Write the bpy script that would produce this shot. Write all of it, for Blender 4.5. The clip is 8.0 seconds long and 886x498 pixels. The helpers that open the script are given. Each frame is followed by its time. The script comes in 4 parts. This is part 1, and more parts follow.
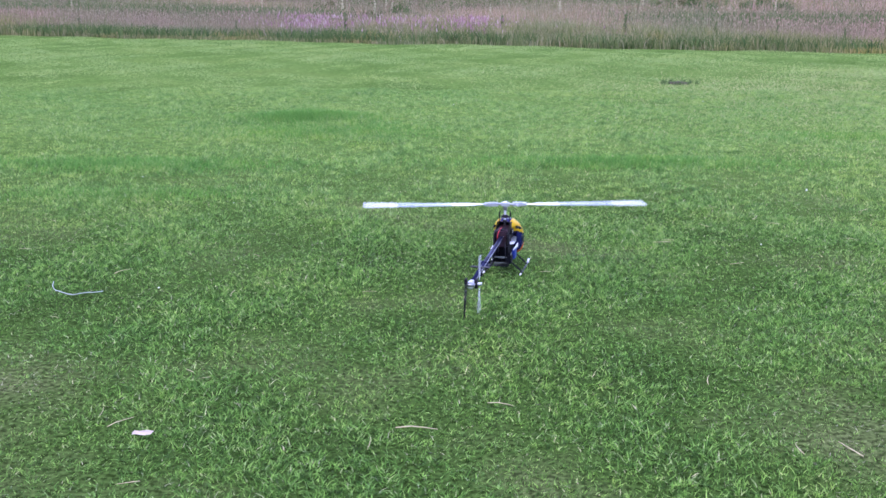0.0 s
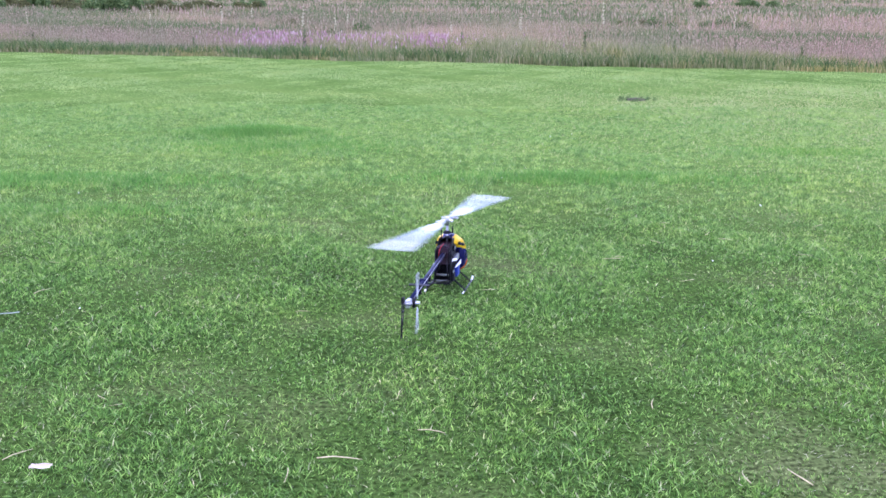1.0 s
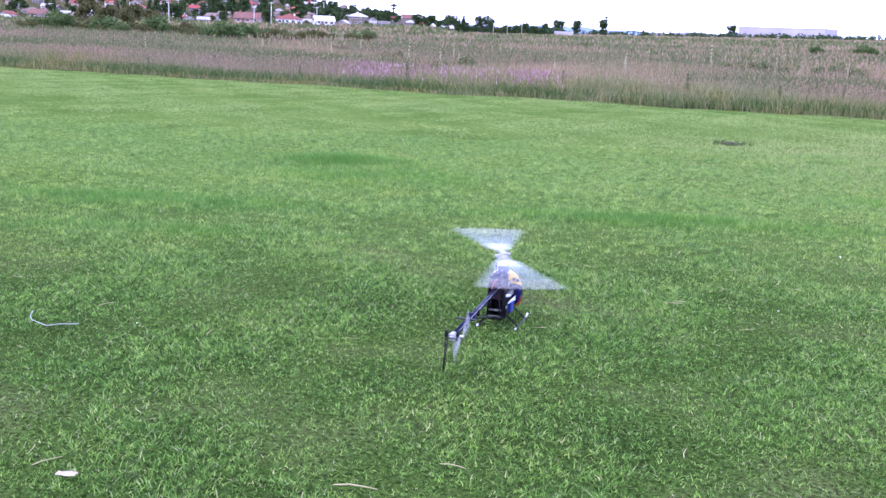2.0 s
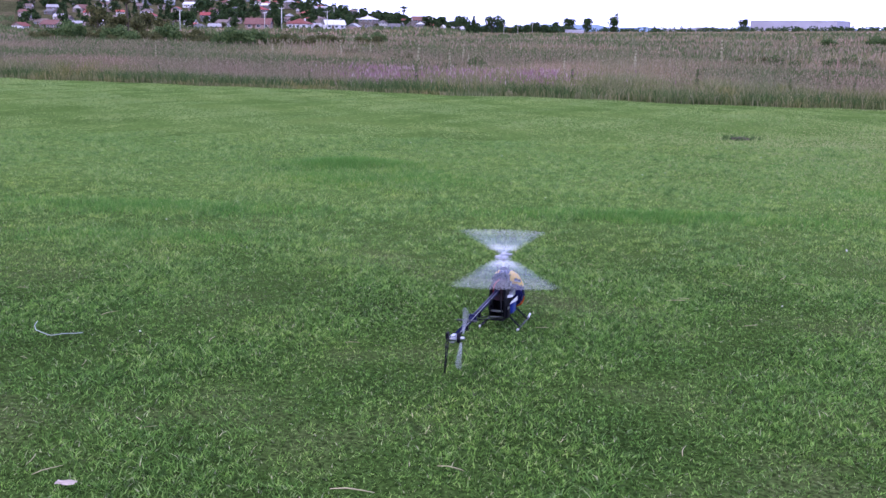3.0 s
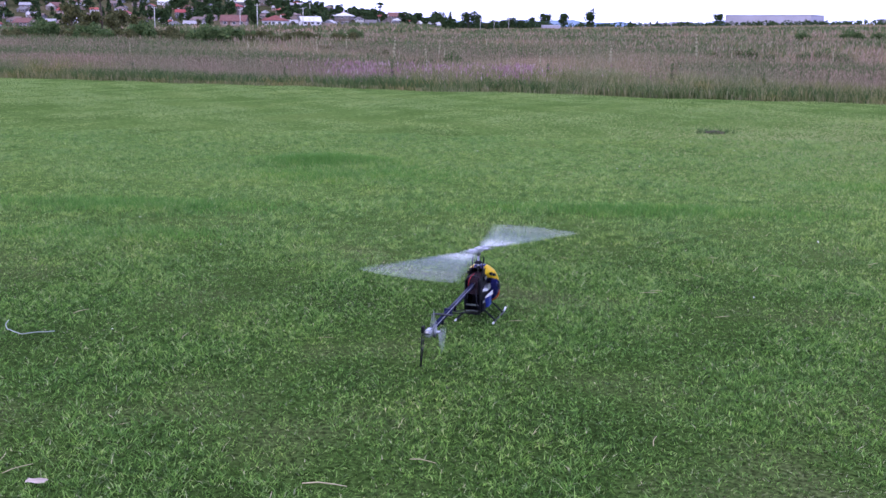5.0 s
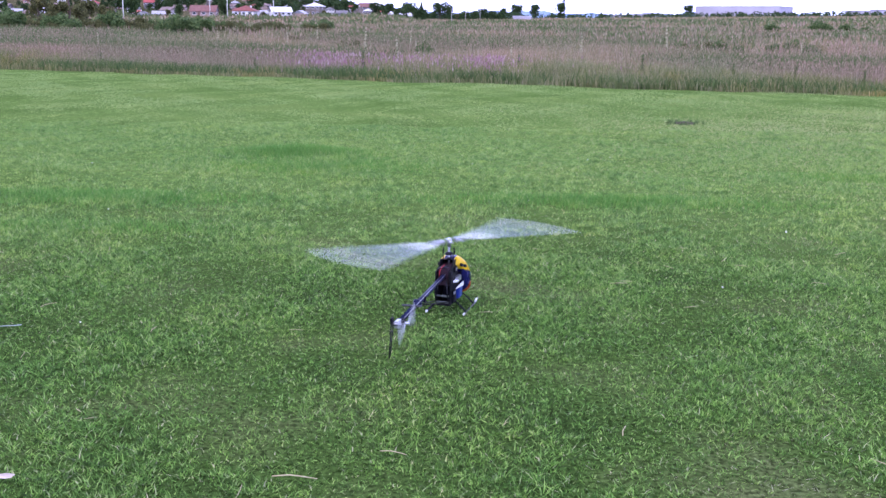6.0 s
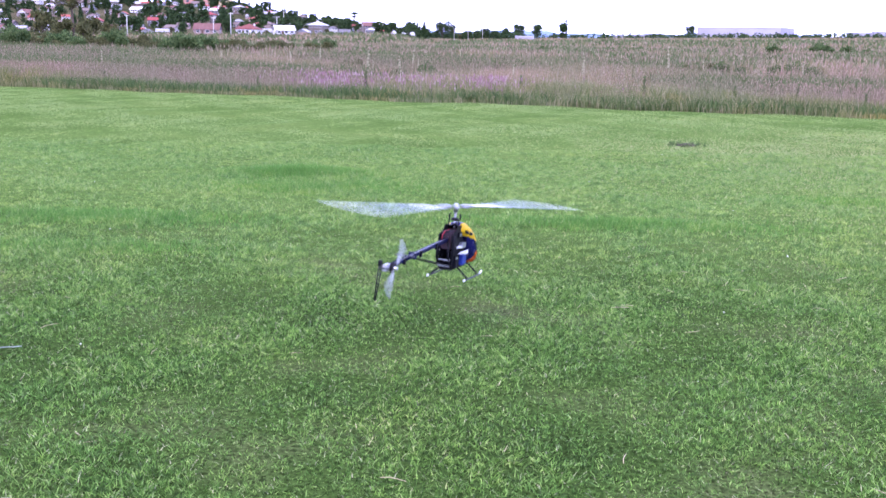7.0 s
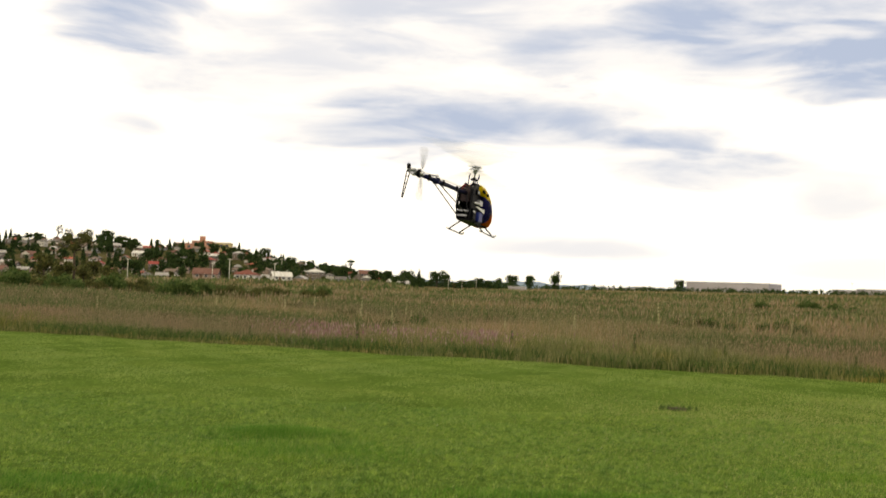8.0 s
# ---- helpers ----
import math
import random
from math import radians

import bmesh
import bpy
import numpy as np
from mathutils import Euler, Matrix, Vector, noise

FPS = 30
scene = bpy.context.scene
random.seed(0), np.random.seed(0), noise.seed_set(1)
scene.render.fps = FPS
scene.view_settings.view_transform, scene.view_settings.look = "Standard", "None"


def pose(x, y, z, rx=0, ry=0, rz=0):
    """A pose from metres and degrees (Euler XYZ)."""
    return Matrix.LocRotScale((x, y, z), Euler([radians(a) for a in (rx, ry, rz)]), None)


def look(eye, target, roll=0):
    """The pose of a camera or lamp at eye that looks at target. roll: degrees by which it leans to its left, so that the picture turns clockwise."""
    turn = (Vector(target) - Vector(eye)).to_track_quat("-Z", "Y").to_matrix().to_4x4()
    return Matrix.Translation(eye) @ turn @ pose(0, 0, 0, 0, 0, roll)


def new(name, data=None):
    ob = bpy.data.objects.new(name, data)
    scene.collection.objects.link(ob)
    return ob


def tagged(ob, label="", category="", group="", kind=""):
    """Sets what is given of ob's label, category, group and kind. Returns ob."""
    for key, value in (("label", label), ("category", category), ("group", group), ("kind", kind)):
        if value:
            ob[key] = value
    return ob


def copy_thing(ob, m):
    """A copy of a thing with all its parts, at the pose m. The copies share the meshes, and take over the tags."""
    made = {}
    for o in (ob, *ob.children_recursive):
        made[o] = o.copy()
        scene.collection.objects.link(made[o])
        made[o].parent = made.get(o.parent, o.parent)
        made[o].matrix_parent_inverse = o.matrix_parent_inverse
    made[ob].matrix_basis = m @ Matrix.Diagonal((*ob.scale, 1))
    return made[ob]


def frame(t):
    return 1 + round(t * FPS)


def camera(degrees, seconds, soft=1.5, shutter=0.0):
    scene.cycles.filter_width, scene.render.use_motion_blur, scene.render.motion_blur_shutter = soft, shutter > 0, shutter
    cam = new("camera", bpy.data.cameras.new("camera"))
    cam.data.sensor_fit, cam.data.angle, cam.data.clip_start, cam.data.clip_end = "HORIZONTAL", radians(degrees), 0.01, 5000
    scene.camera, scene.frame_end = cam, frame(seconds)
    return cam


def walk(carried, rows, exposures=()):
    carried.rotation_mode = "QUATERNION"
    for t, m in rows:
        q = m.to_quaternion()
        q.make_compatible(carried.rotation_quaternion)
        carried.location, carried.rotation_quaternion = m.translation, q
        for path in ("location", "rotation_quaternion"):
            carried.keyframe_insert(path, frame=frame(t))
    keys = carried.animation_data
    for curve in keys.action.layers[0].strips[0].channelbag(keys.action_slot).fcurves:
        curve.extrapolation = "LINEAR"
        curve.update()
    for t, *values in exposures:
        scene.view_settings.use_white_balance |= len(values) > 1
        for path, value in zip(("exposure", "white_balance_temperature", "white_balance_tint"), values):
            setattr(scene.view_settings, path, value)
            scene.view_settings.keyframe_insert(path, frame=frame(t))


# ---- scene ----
cam = camera(45.1, 8.0, soft=1.5, shutter=0.3)
PATH = [
    (0, (0.018, 0.012, 1.566), (0.029, 1.954, 1.086), 0.3),
    (0.5, (0.137, 0.116, 1.526), (0.142, 2.063, 1.067), -0.2),
    (1, (0.154, 0.246, 1.503), (0.231, 2.194, 1.057), 0.6),
    (1.3, (0.199, 0.272, 1.506), (0.233, 2.229, 1.098), 0.9),
    (1.5, (0.263, 0.271, 1.509), (0.244, 2.231, 1.111), 1.4),
    (2, (0.393, 0.251, 1.506), (0.282, 2.21, 1.118), 2.4),
    (3.5, (0.478, 0.247, 1.518), (0.337, 2.204, 1.132), 0.7),
    (4, (0.488, 0.243, 1.517), (0.355, 2.201, 1.132), 0.8),
    (5.5, (0.506, 0.24, 1.506), (0.435, 2.198, 1.104), 0.7),
    (6, (0.51, 0.242, 1.51), (0.463, 2.2, 1.101), 0.8),
    (6.5, (0.508, 0.246, 1.509), (0.456, 2.203, 1.101), 0.9),
    (6.8, (0.508, 0.247, 1.518), (0.458, 2.208, 1.126), 1.0),
    (7, (0.509, 0.248, 1.536), (0.459, 2.213, 1.161), 1.15),
    (7.2, (0.505, 0.286, 1.546), (0.458, 2.259, 1.223), 1.0),
    (7.4, (0.472, 0.333, 1.601), (0.435, 2.323, 1.406), 1.4),
    (7.5, (0.482, 0.348, 1.617), (0.431, 2.342, 1.483), 1.8),
    (7.7, (0.507, 0.374, 1.65), (0.445, 2.373, 1.629), 1.7),
    (8, (0.566, 0.426, 1.714), (0.515, 2.424, 1.798), 2.3),
]
EXPOSURES = [(0.0, 0.45, 6500, 16), (0.5, 0.70, 6500, 16), (1.0, 0.75, 6500, 18), (1.5, 0.73, 6500, 19), (2.2, 0.50, 6500, 21), (3.3, -0.20, 6500, 23), (4.2, -0.24, 6500, 24), (5.5, 0.02, 6500, 20), (6.0, 0.27, 6500, 21),
             (6.5, 0.52, 6500, 22), (7.0, 0.63, 6500, 25), (7.5, 0.54, 6500, 22), (7.7, 0.10, 7600, 8), (8.0, -0.76, 34000, -9)]
walk(cam, [(t, look(eye, target, roll)) for t, eye, target, roll in PATH], EXPOSURES)

# ---- sky and sun: bright broken overcast, soft light from high on the left behind ----
SUN_EL, SUN_AZ = 48.0, 215.0
world = bpy.data.worlds.new("sky")
scene.world = world
world.use_nodes = True
wn, wl = world.node_tree.nodes, world.node_tree.links
wn.clear()


def wnode(kind, **values):
    n = wn.new(kind)
    for key, value in values.items():
        n.inputs[key].default_value = value
    return n


sky = wnode("ShaderNodeTexSky")
sky.sky_type = "NISHITA"
sky.sun_disc = False
sky.sun_elevation, sky.sun_rotation = radians(SUN_EL), radians(SUN_AZ)
coord = wnode("ShaderNodeTexCoord")
split = wnode("ShaderNodeSeparateXYZ")
wl.new(coord.outputs["Generated"], split.inputs[0])
# clouds lie on a flat layer: the direction divided by its height
lift = wnode("ShaderNodeMath"); lift.operation = "MAXIMUM"; lift.inputs[1].default_value = 0.0
wl.new(split.outputs["Z"], lift.inputs[0])
lift2 = wnode("ShaderNodeMath"); lift2.operation = "ADD"; lift2.inputs[1].default_value = 0.2
wl.new(lift.outputs[0], lift2.inputs[0])
flat = wnode("ShaderNodeVectorMath"); flat.operation = "DIVIDE"
spread = wnode("ShaderNodeCombineXYZ")
for k in range(3):
    wl.new(lift2.outputs[0], spread.inputs[k])
wl.new(coord.outputs["Generated"], flat.inputs[0]); wl.new(spread.outputs[0], flat.inputs[1])
squash = wnode("ShaderNodeMapping")
squash.inputs["Scale"].default_value = (0.75, 1.0, 0.0)
squash.inputs["Location"].default_value = (3.1, 1.7, 0.0)
wl.new(flat.outputs[0], squash.inputs[0])
puffs = wnode("ShaderNodeTexNoise", Scale=1.5, Detail=6.0, Roughness=0.56, Distortion=0.5)
wl.new(squash.outputs[0], puffs.inputs["Vector"])
grey = wnode("ShaderNodeValToRGB")
grey.color_ramp.elements[0].position, grey.color_ramp.elements[0].color = 0.36, (0.88, 0.96, 1.36, 1)
grey.color_ramp.elements[1].position, grey.color_ramp.elements[1].color = 0.63, (0.25, 0.33, 0.76, 1)
wl.new(puffs.outputs[0], grey.inputs[0])


def wmath(how, a, b=None, c=None):
    n = wn.new("ShaderNodeMath")
    n.operation = how
    for k, v in enumerate((a, b, c)):
        if isinstance(v, (int, float)):
            n.inputs[k].default_value = v
        elif v is not None:
            wl.new(v, n.inputs[k])
    return n.outputs[0]


def wrange(v, a, b, lo=0.0, hi=1.0):
    n = wnode("ShaderNodeMapRange")
    n.interpolation_type = "SMOOTHSTEP"
    for k, x in enumerate((a, b, lo, hi)):
        n.inputs[k + 1].default_value = x
    wl.new(v, n.inputs[0])
    return n.outputs[0]


# long flat-bottomed cloud banks over the far side of the field: bearing, height, half width, half height (degrees), depth
across = wmath("DIVIDE", split.outputs["X"], wmath("MAXIMUM", split.outputs["Y"], 0.05))
stretch = wnode("ShaderNodeCombineXYZ")
wl.new(wmath("MULTIPLY", across, 6.0), stretch.inputs[0]); wl.new(wmath("MULTIPLY", split.outputs["Z"], 28.0), stretch.inputs[1])
ragged = wnode("ShaderNodeTexNoise", Scale=1.0, Detail=7.0, Roughness=0.54, Distortion=0.4)
wl.new(stretch.outputs[0], ragged.inputs["Vector"])
fray = wnode("ShaderNodeSeparateColor")
wl.new(ragged.outputs["Color"], fray.inputs[0])
BANKS = [(16.0, 13.6, 14.0, 3.4, 1.0), (22.0, 12.2, 10.0, 2.2, 1.0), (8.0, 12.4, 11.0, 2.4, 0.85), (-2.0, 14.0, 13.0, 3.0, 0.7), (-18.5, 12.7, 5.0, 2.2, 0.95), (-12.0, 11.4, 13.0, 2.6, 0.6), (-1.0, 8.8, 13.0, 2.0, 0.95), (6.5, 8.3, 9.0, 1.1, 0.95), (-5.5, 8.2, 7.5, 1.0, 0.8),
         (12.0, 7.0, 7.0, 1.2, 0.9), (16.5, 6.6, 6.0, 0.6, 0.45), (19.0, 5.4, 3.4, 1.5, 0.5), (-18.0, 8.0, 2.8, 0.7, 0.6), (5.3, 2.6, 6.0, 0.8, 0.55), (19.5, 1.9, 6.0, 0.7, 0.4), (14.0, 2.0, 3.0, 0.8, 0.3), (2.0, 19.0, 16.0, 2.6, 0.7), (-24.0, 19.0, 10.0, 2.8, 0.8)]
banked = 0.0
for az, up, wide, tall, deep in BANKS:
    u = wmath("MULTIPLY_ADD", wmath("SUBTRACT", fray.outputs[0], 0.5), 1.2, wmath("MULTIPLY_ADD", across, 1 / math.tan(radians(wide)), -math.tan(radians(az)) / math.tan(radians(wide))))
    v = wmath("MULTIPLY_ADD", wmath("SUBTRACT", fray.outputs[1], 0.5), 1.9, wmath("MULTIPLY_ADD", split.outputs["Z"], 1 / math.sin(radians(tall)), -math.sin(radians(up)) / math.sin(radians(tall))))
    # firmer below, fraying upwards
    v = wmath("MULTIPLY", v, wrange(v, -0.2, 0.4, 1.25, 0.72))
    banked = wmath("MAXIMUM", wmath("MULTIPLY", wrange(wmath("ADD", wmath("MULTIPLY", u, u), wmath("MULTIPLY", v, v)), 0.0, 1.3, 1.0, 0.0), deep), banked)
banked = wmath("MULTIPLY", banked, wrange(fray.outputs[2], 0.30, 0.62, 0.55, 1.1))
low_sky = wnode("ShaderNodeMix"); low_sky.data_type = "RGBA"
low_sky.inputs[6].default_value, low_sky.inputs[7].default_value = (0.88, 0.98, 1.75, 1), (0.27, 0.40, 1.06, 1)
wl.new(banked, low_sky.inputs[0])
milky = wnode("ShaderNodeMix"); milky.data_type = "RGBA"
wl.new(wrange(split.outputs["Z"], 0.27, 0.42), milky.inputs[0])
wl.new(low_sky.outputs[2], milky.inputs[6]); wl.new(grey.outputs[0], milky.inputs[7])
cloud_bg, clear_bg = wnode("ShaderNodeBackground", Strength=2.45), wnode("ShaderNodeBackground", Strength=0.10)
wl.new(milky.outputs[2], cloud_bg.inputs[0]); wl.new(sky.outputs[0], clear_bg.inputs[0])
both = wnode("ShaderNodeMixShader"); both.inputs[0].default_value = 0.9
wl.new(clear_bg.outputs[0], both.inputs[1]); wl.new(cloud_bg.outputs[0], both.inputs[2])
out = wnode("ShaderNodeOutputWorld")
wl.new(both.outputs[0], out.inputs[0])

sun_data = bpy.data.lights.new("sun", "SUN")
sun_data.energy, sun_data.angle, sun_data.color = 1.5, radians(12), (1.0, 0.95, 0.87)
sun = new("sun", sun_data)
sun.matrix_world = pose(0, 0, 60, 90 - SUN_EL, 0, -SUN_AZ + 180)


# ---- materials ----
def material(name, rough=0.7, metal=0.0, spec=0.3):
    m = bpy.data.materials.new(name)
    m.use_nodes = True
    b = m.node_tree.nodes["Principled BSDF"]
    b.inputs["Roughness"].default_value, b.inputs["Metallic"].default_value = rough, metal
    b.inputs["Specular IOR Level"].default_value = spec
    return m, m.node_tree.nodes, m.node_tree.links, b


def ramp(nodes, stops, smooth=False):
    r = nodes.new("ShaderNodeValToRGB")
    while len(r.color_ramp.elements) < len(stops):
        r.color_ramp.elements.new(0.5)
    for e, (p, c) in zip(r.color_ramp.elements, stops):
        e.position, e.color = p, (*c, 1)
    if smooth:
        r.color_ramp.interpolation = "EASE"
    return r


def mixed(nodes, links, fac, a, b, how="MIX"):
    n = nodes.new("ShaderNodeMix")
    n.data_type, n.blend_type = "RGBA", how
    for slot, value in ((0, fac), (6, a), (7, b)):
        if isinstance(value, (int, float)):
            n.inputs[slot].default_value = value
        elif isinstance(value, tuple):
            n.inputs[slot].default_value = (*value, 1)
        else:
            links.new(value, n.inputs[slot])
    return n.outputs[2]


def plain(name, colour, rough=0.5, metal=0.0, spec=0.4, vary=0.25, scale=40.0, bump=0.1):
    """Paint, plastic, metal: one colour with worn, mottled variation at two scales."""
    m, n, l, b = material(name, rough, metal, spec)
    tc = n.new("ShaderNodeTexCoord")
    big, small = n.new("ShaderNodeTexNoise"), n.new("ShaderNodeTexNoise")
    big.inputs["Scale"].default_value, small.inputs["Scale"].default_value = scale * 0.2, scale * 3
    small.inputs["Detail"].default_value = 6
    l.new(tc.outputs["Object"], big.inputs["Vector"]); l.new(tc.outputs["Object"], small.inputs["Vector"])
    r = ramp(n, [(0.3, tuple(c * (1 - vary) for c in colour)), (0.7, tuple(min(1, c * (1 + vary * 0.5)) for c in colour))])
    l.new(big.outputs[0], r.inputs[0])
    l.new(mixed(n, l, 0.25 * vary, r.outputs[0], small.outputs["Color"], "SOFT_LIGHT"), b.inputs["Base Color"])
    bp = n.new("ShaderNodeBump")
    bp.inputs["Strength"].default_value, bp.inputs["Distance"].default_value = bump, 0.02 / scale
    l.new(small.outputs[0], bp.inputs["Height"]); l.new(bp.outputs[0], b.inputs["Normal"])
    rr = n.new("ShaderNodeMapRange")
    rr.inputs["To Min"].default_value, rr.inputs["To Max"].default_value = max(0.05, rough - 0.12), min(1, rough + 0.12)
    l.new(small.outputs[0], rr.inputs[0]); l.new(rr.outputs[0], b.inputs["Roughness"])
    return m


def by_object(name, colours, rough=0.8):
    """House paint and roofing: each object takes one of the colours, with weathering on it."""
    m, n, l, b = material(name, rough)
    info, tc, noise_ = n.new("ShaderNodeObjectInfo"), n.new("ShaderNodeTexCoord"), n.new("ShaderNodeTexNoise")
    noise_.inputs["Scale"].default_value, noise_.inputs["Detail"].default_value = 0.9, 6
    l.new(tc.outputs["Object"], noise_.inputs["Vector"])
    r = ramp(n, [(k / len(colours), c) for k, c in enumerate(colours)])
    r.color_ramp.interpolation = "CONSTANT"
    l.new(info.outputs["Random"], r.inputs[0])
    dirt = ramp(n, [(0.3, (0.62, 0.58, 0.55)), (0.65, (1, 1, 1))])
    l.new(noise_.outputs[0], dirt.inputs[0])
    l.new(mixed(n, l, 0.8, r.outputs[0], dirt.outputs[0], "MULTIPLY"), b.inputs["Base Color"])
    return m


def leafy(name, stops, patch=None, patch_scale=0.35, through_light=0.35, rough=0.6, fine=0.0, mottle=None):
    """Blades and leaves: a colour for each one, drifting over the ground in patches; light passes through them."""
    m, n, l, b = material(name, rough, 0, 0.10)
    geo = n.new("ShaderNodeNewGeometry")
    r = ramp(n, stops)
    l.new(geo.outputs["Random Per Island"], r.inputs[0])
    col = r.outputs[0]
    if patch:
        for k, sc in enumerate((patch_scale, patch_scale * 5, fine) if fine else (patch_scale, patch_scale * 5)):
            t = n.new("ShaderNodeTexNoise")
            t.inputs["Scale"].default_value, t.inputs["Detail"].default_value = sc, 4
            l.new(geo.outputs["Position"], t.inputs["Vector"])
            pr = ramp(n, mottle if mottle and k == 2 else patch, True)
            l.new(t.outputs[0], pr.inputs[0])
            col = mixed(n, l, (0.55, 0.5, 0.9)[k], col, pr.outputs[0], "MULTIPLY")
    l.new(col, b.inputs["Base Color"])
    tr = n.new("ShaderNodeBsdfTranslucent")
    l.new(col, tr.inputs[0])
    mx = n.new("ShaderNodeMixShader")
    mx.inputs[0].default_value = through_light
    l.new(b.outputs[0], mx.inputs[1]); l.new(tr.outputs[0], mx.inputs[2])
    l.new(mx.outputs[0], n["Material Output"].inputs[0])
    return m


PATCH = [(0.30, (0.62, 0.80, 0.72)), (0.5, (1.0, 1.0, 1.0)), (0.72, (1.35, 1.12, 0.75))]
# the darkest stop paints in shaded gaps between the clumps
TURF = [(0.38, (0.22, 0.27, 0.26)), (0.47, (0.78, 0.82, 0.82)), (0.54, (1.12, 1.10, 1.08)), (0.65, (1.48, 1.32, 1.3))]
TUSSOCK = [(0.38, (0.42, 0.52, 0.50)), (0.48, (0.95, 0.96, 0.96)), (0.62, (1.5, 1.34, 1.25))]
SWARD = [(0.30, (0.72, 0.86, 0.84)), (0.5, (1.0, 1.0, 1.0)), (0.70, (1.28, 1.12, 1.05))]
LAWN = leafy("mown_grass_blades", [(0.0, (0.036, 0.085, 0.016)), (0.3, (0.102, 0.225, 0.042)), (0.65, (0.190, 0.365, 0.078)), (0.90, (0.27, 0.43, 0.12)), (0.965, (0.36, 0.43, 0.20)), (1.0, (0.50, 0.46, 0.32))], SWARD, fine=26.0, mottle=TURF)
# mid and far blades: base colour raised for lit tips at a grazing view
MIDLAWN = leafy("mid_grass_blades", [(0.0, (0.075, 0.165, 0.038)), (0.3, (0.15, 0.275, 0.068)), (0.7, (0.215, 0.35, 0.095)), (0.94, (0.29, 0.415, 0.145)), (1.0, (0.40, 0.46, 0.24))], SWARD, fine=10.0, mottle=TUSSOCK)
FARLAWN = leafy("lit_far_grass_blades", [(0.0, (0.218, 0.325, 0.104)), (0.6, (0.260, 0.36, 0.120)), (1.0, (0.325, 0.405, 0.155))], [(0.30, (0.86, 0.93, 0.92)), (0.5, (1.0, 1.0, 1.0)), (0.7, (1.3, 1.15, 1.08))])
THATCH = leafy("bleached_thatch", [(0.0, (0.20, 0.17, 0.10)), (0.5, (0.36, 0.32, 0.22)), (1.0, (0.58, 0.54, 0.42))], None)
DRYTURF = leafy("dried_grass_blades", [(0.0, (0.32, 0.37, 0.14)), (0.6, (0.42, 0.41, 0.19)), (1.0, (0.52, 0.46, 0.28))], None)
LUSH = leafy("lush_grass_blades", [(0.0, (0.08, 0.20, 0.04)), (0.6, (0.125, 0.29, 0.06)), (1.0, (0.20, 0.35, 0.085))], PATCH)
REED = leafy("tall_weed_leaves", [(0.0, (0.10, 0.14, 0.05)), (0.5, (0.19, 0.215, 0.085)), (0.8, (0.29, 0.27, 0.14)), (1.0, (0.40, 0.34, 0.22))], PATCH, 0.12)
DRIFT = [(0.34, (0.62, 0.80, 0.60)), (0.48, (1.0, 0.99, 0.95)), (0.62, (1.20, 0.94, 1.06))]
SEED = leafy("grass_seed_heads", [(0.0, (0.185, 0.165, 0.105)), (0.4, (0.265, 0.23, 0.155)), (0.75, (0.335, 0.28, 0.205)), (1.0, (0.41, 0.365, 0.25))], DRIFT, 0.1)
FIELD = leafy("dry_field_grass", [(0.0, (0.17, 0.175, 0.075)), (0.4, (0.25, 0.225, 0.115)), (0.75, (0.335, 0.262, 0.185)), (1.0, (0.42, 0.345, 0.25))], DRIFT, 0.07)
PINK = leafy("pink_seed_heads", [(0.0, (0.30, 0.17, 0.19)), (0.6, (0.40, 0.245, 0.27)), (1.0, (0.52, 0.41, 0.38))], None)
SKIRT = leafy("edge_weeds", [(0.0, (0.045, 0.085, 0.03)), (0.6, (0.085, 0.14, 0.045)), (1.0, (0.16, 0.21, 0.08))], None)
DARKWEED = leafy("dark_broad_weeds", [(0.0, (0.075, 0.105, 0.04)), (0.6, (0.12, 0.16, 0.065)), (1.0, (0.18, 0.20, 0.095))], None)
PALE = leafy("pale_plumes", [(0.0, (0.36, 0.34, 0.21)), (1.0, (0.54, 0.50, 0.34))], None)
LEAF = leafy("tree_leaves", [(0.0, (0.02, 0.045, 0.018)), (0.6, (0.04, 0.075, 0.026)), (1.0, (0.07, 0.11, 0.035))], None)
LEAFLIGHT = leafy("olive_tree_leaves", [(0.0, (0.05, 0.06, 0.024)), (0.6, (0.10, 0.11, 0.04)), (1.0, (0.17, 0.16, 0.065))], None)
CLOVER = plain("white_clover", (0.75, 0.74, 0.68), 0.8)
BARK = plain("bark", (0.10, 0.075, 0.055), 0.9, vary=0.5, scale=4, bump=0.6)
SOIL = plain("dark_soil", (0.07, 0.055, 0.04), 0.95, vary=0.5, scale=20, bump=0.8)
PAPER = plain("faded_card", (0.74, 0.62, 0.57), 0.8, vary=0.3, scale=60)
CORD = plain("dirty_white_cord", (0.32, 0.37, 0.33), 0.6, vary=0.3, scale=60)
STRAW = plain("dry_straw", (0.50, 0.42, 0.25), 0.8, vary=0.4, scale=60)
WALLS = by_object("painted_render", [(0.62, 0.60, 0.60), (0.40, 0.30, 0.27), (0.74, 0.74, 0.76), (0.19, 0.16, 0.15), (0.25, 0.28, 0.32), (0.28, 0.22, 0.20), (0.16, 0.15, 0.16), (0.24, 0.21, 0.20)])
REDROOF = by_object("clay_roof_tiles", [(0.34, 0.07, 0.07), (0.22, 0.07, 0.06), (0.40, 0.11, 0.09), (0.19, 0.09, 0.08)])
GREYROOF = by_object("fibre_cement_roofing", [(0.22, 0.21, 0.22), (0.38, 0.37, 0.40), (0.68, 0.68, 0.72), (0.20, 0.15, 0.14), (0.16, 0.15, 0.16), (0.48, 0.47, 0.52)])
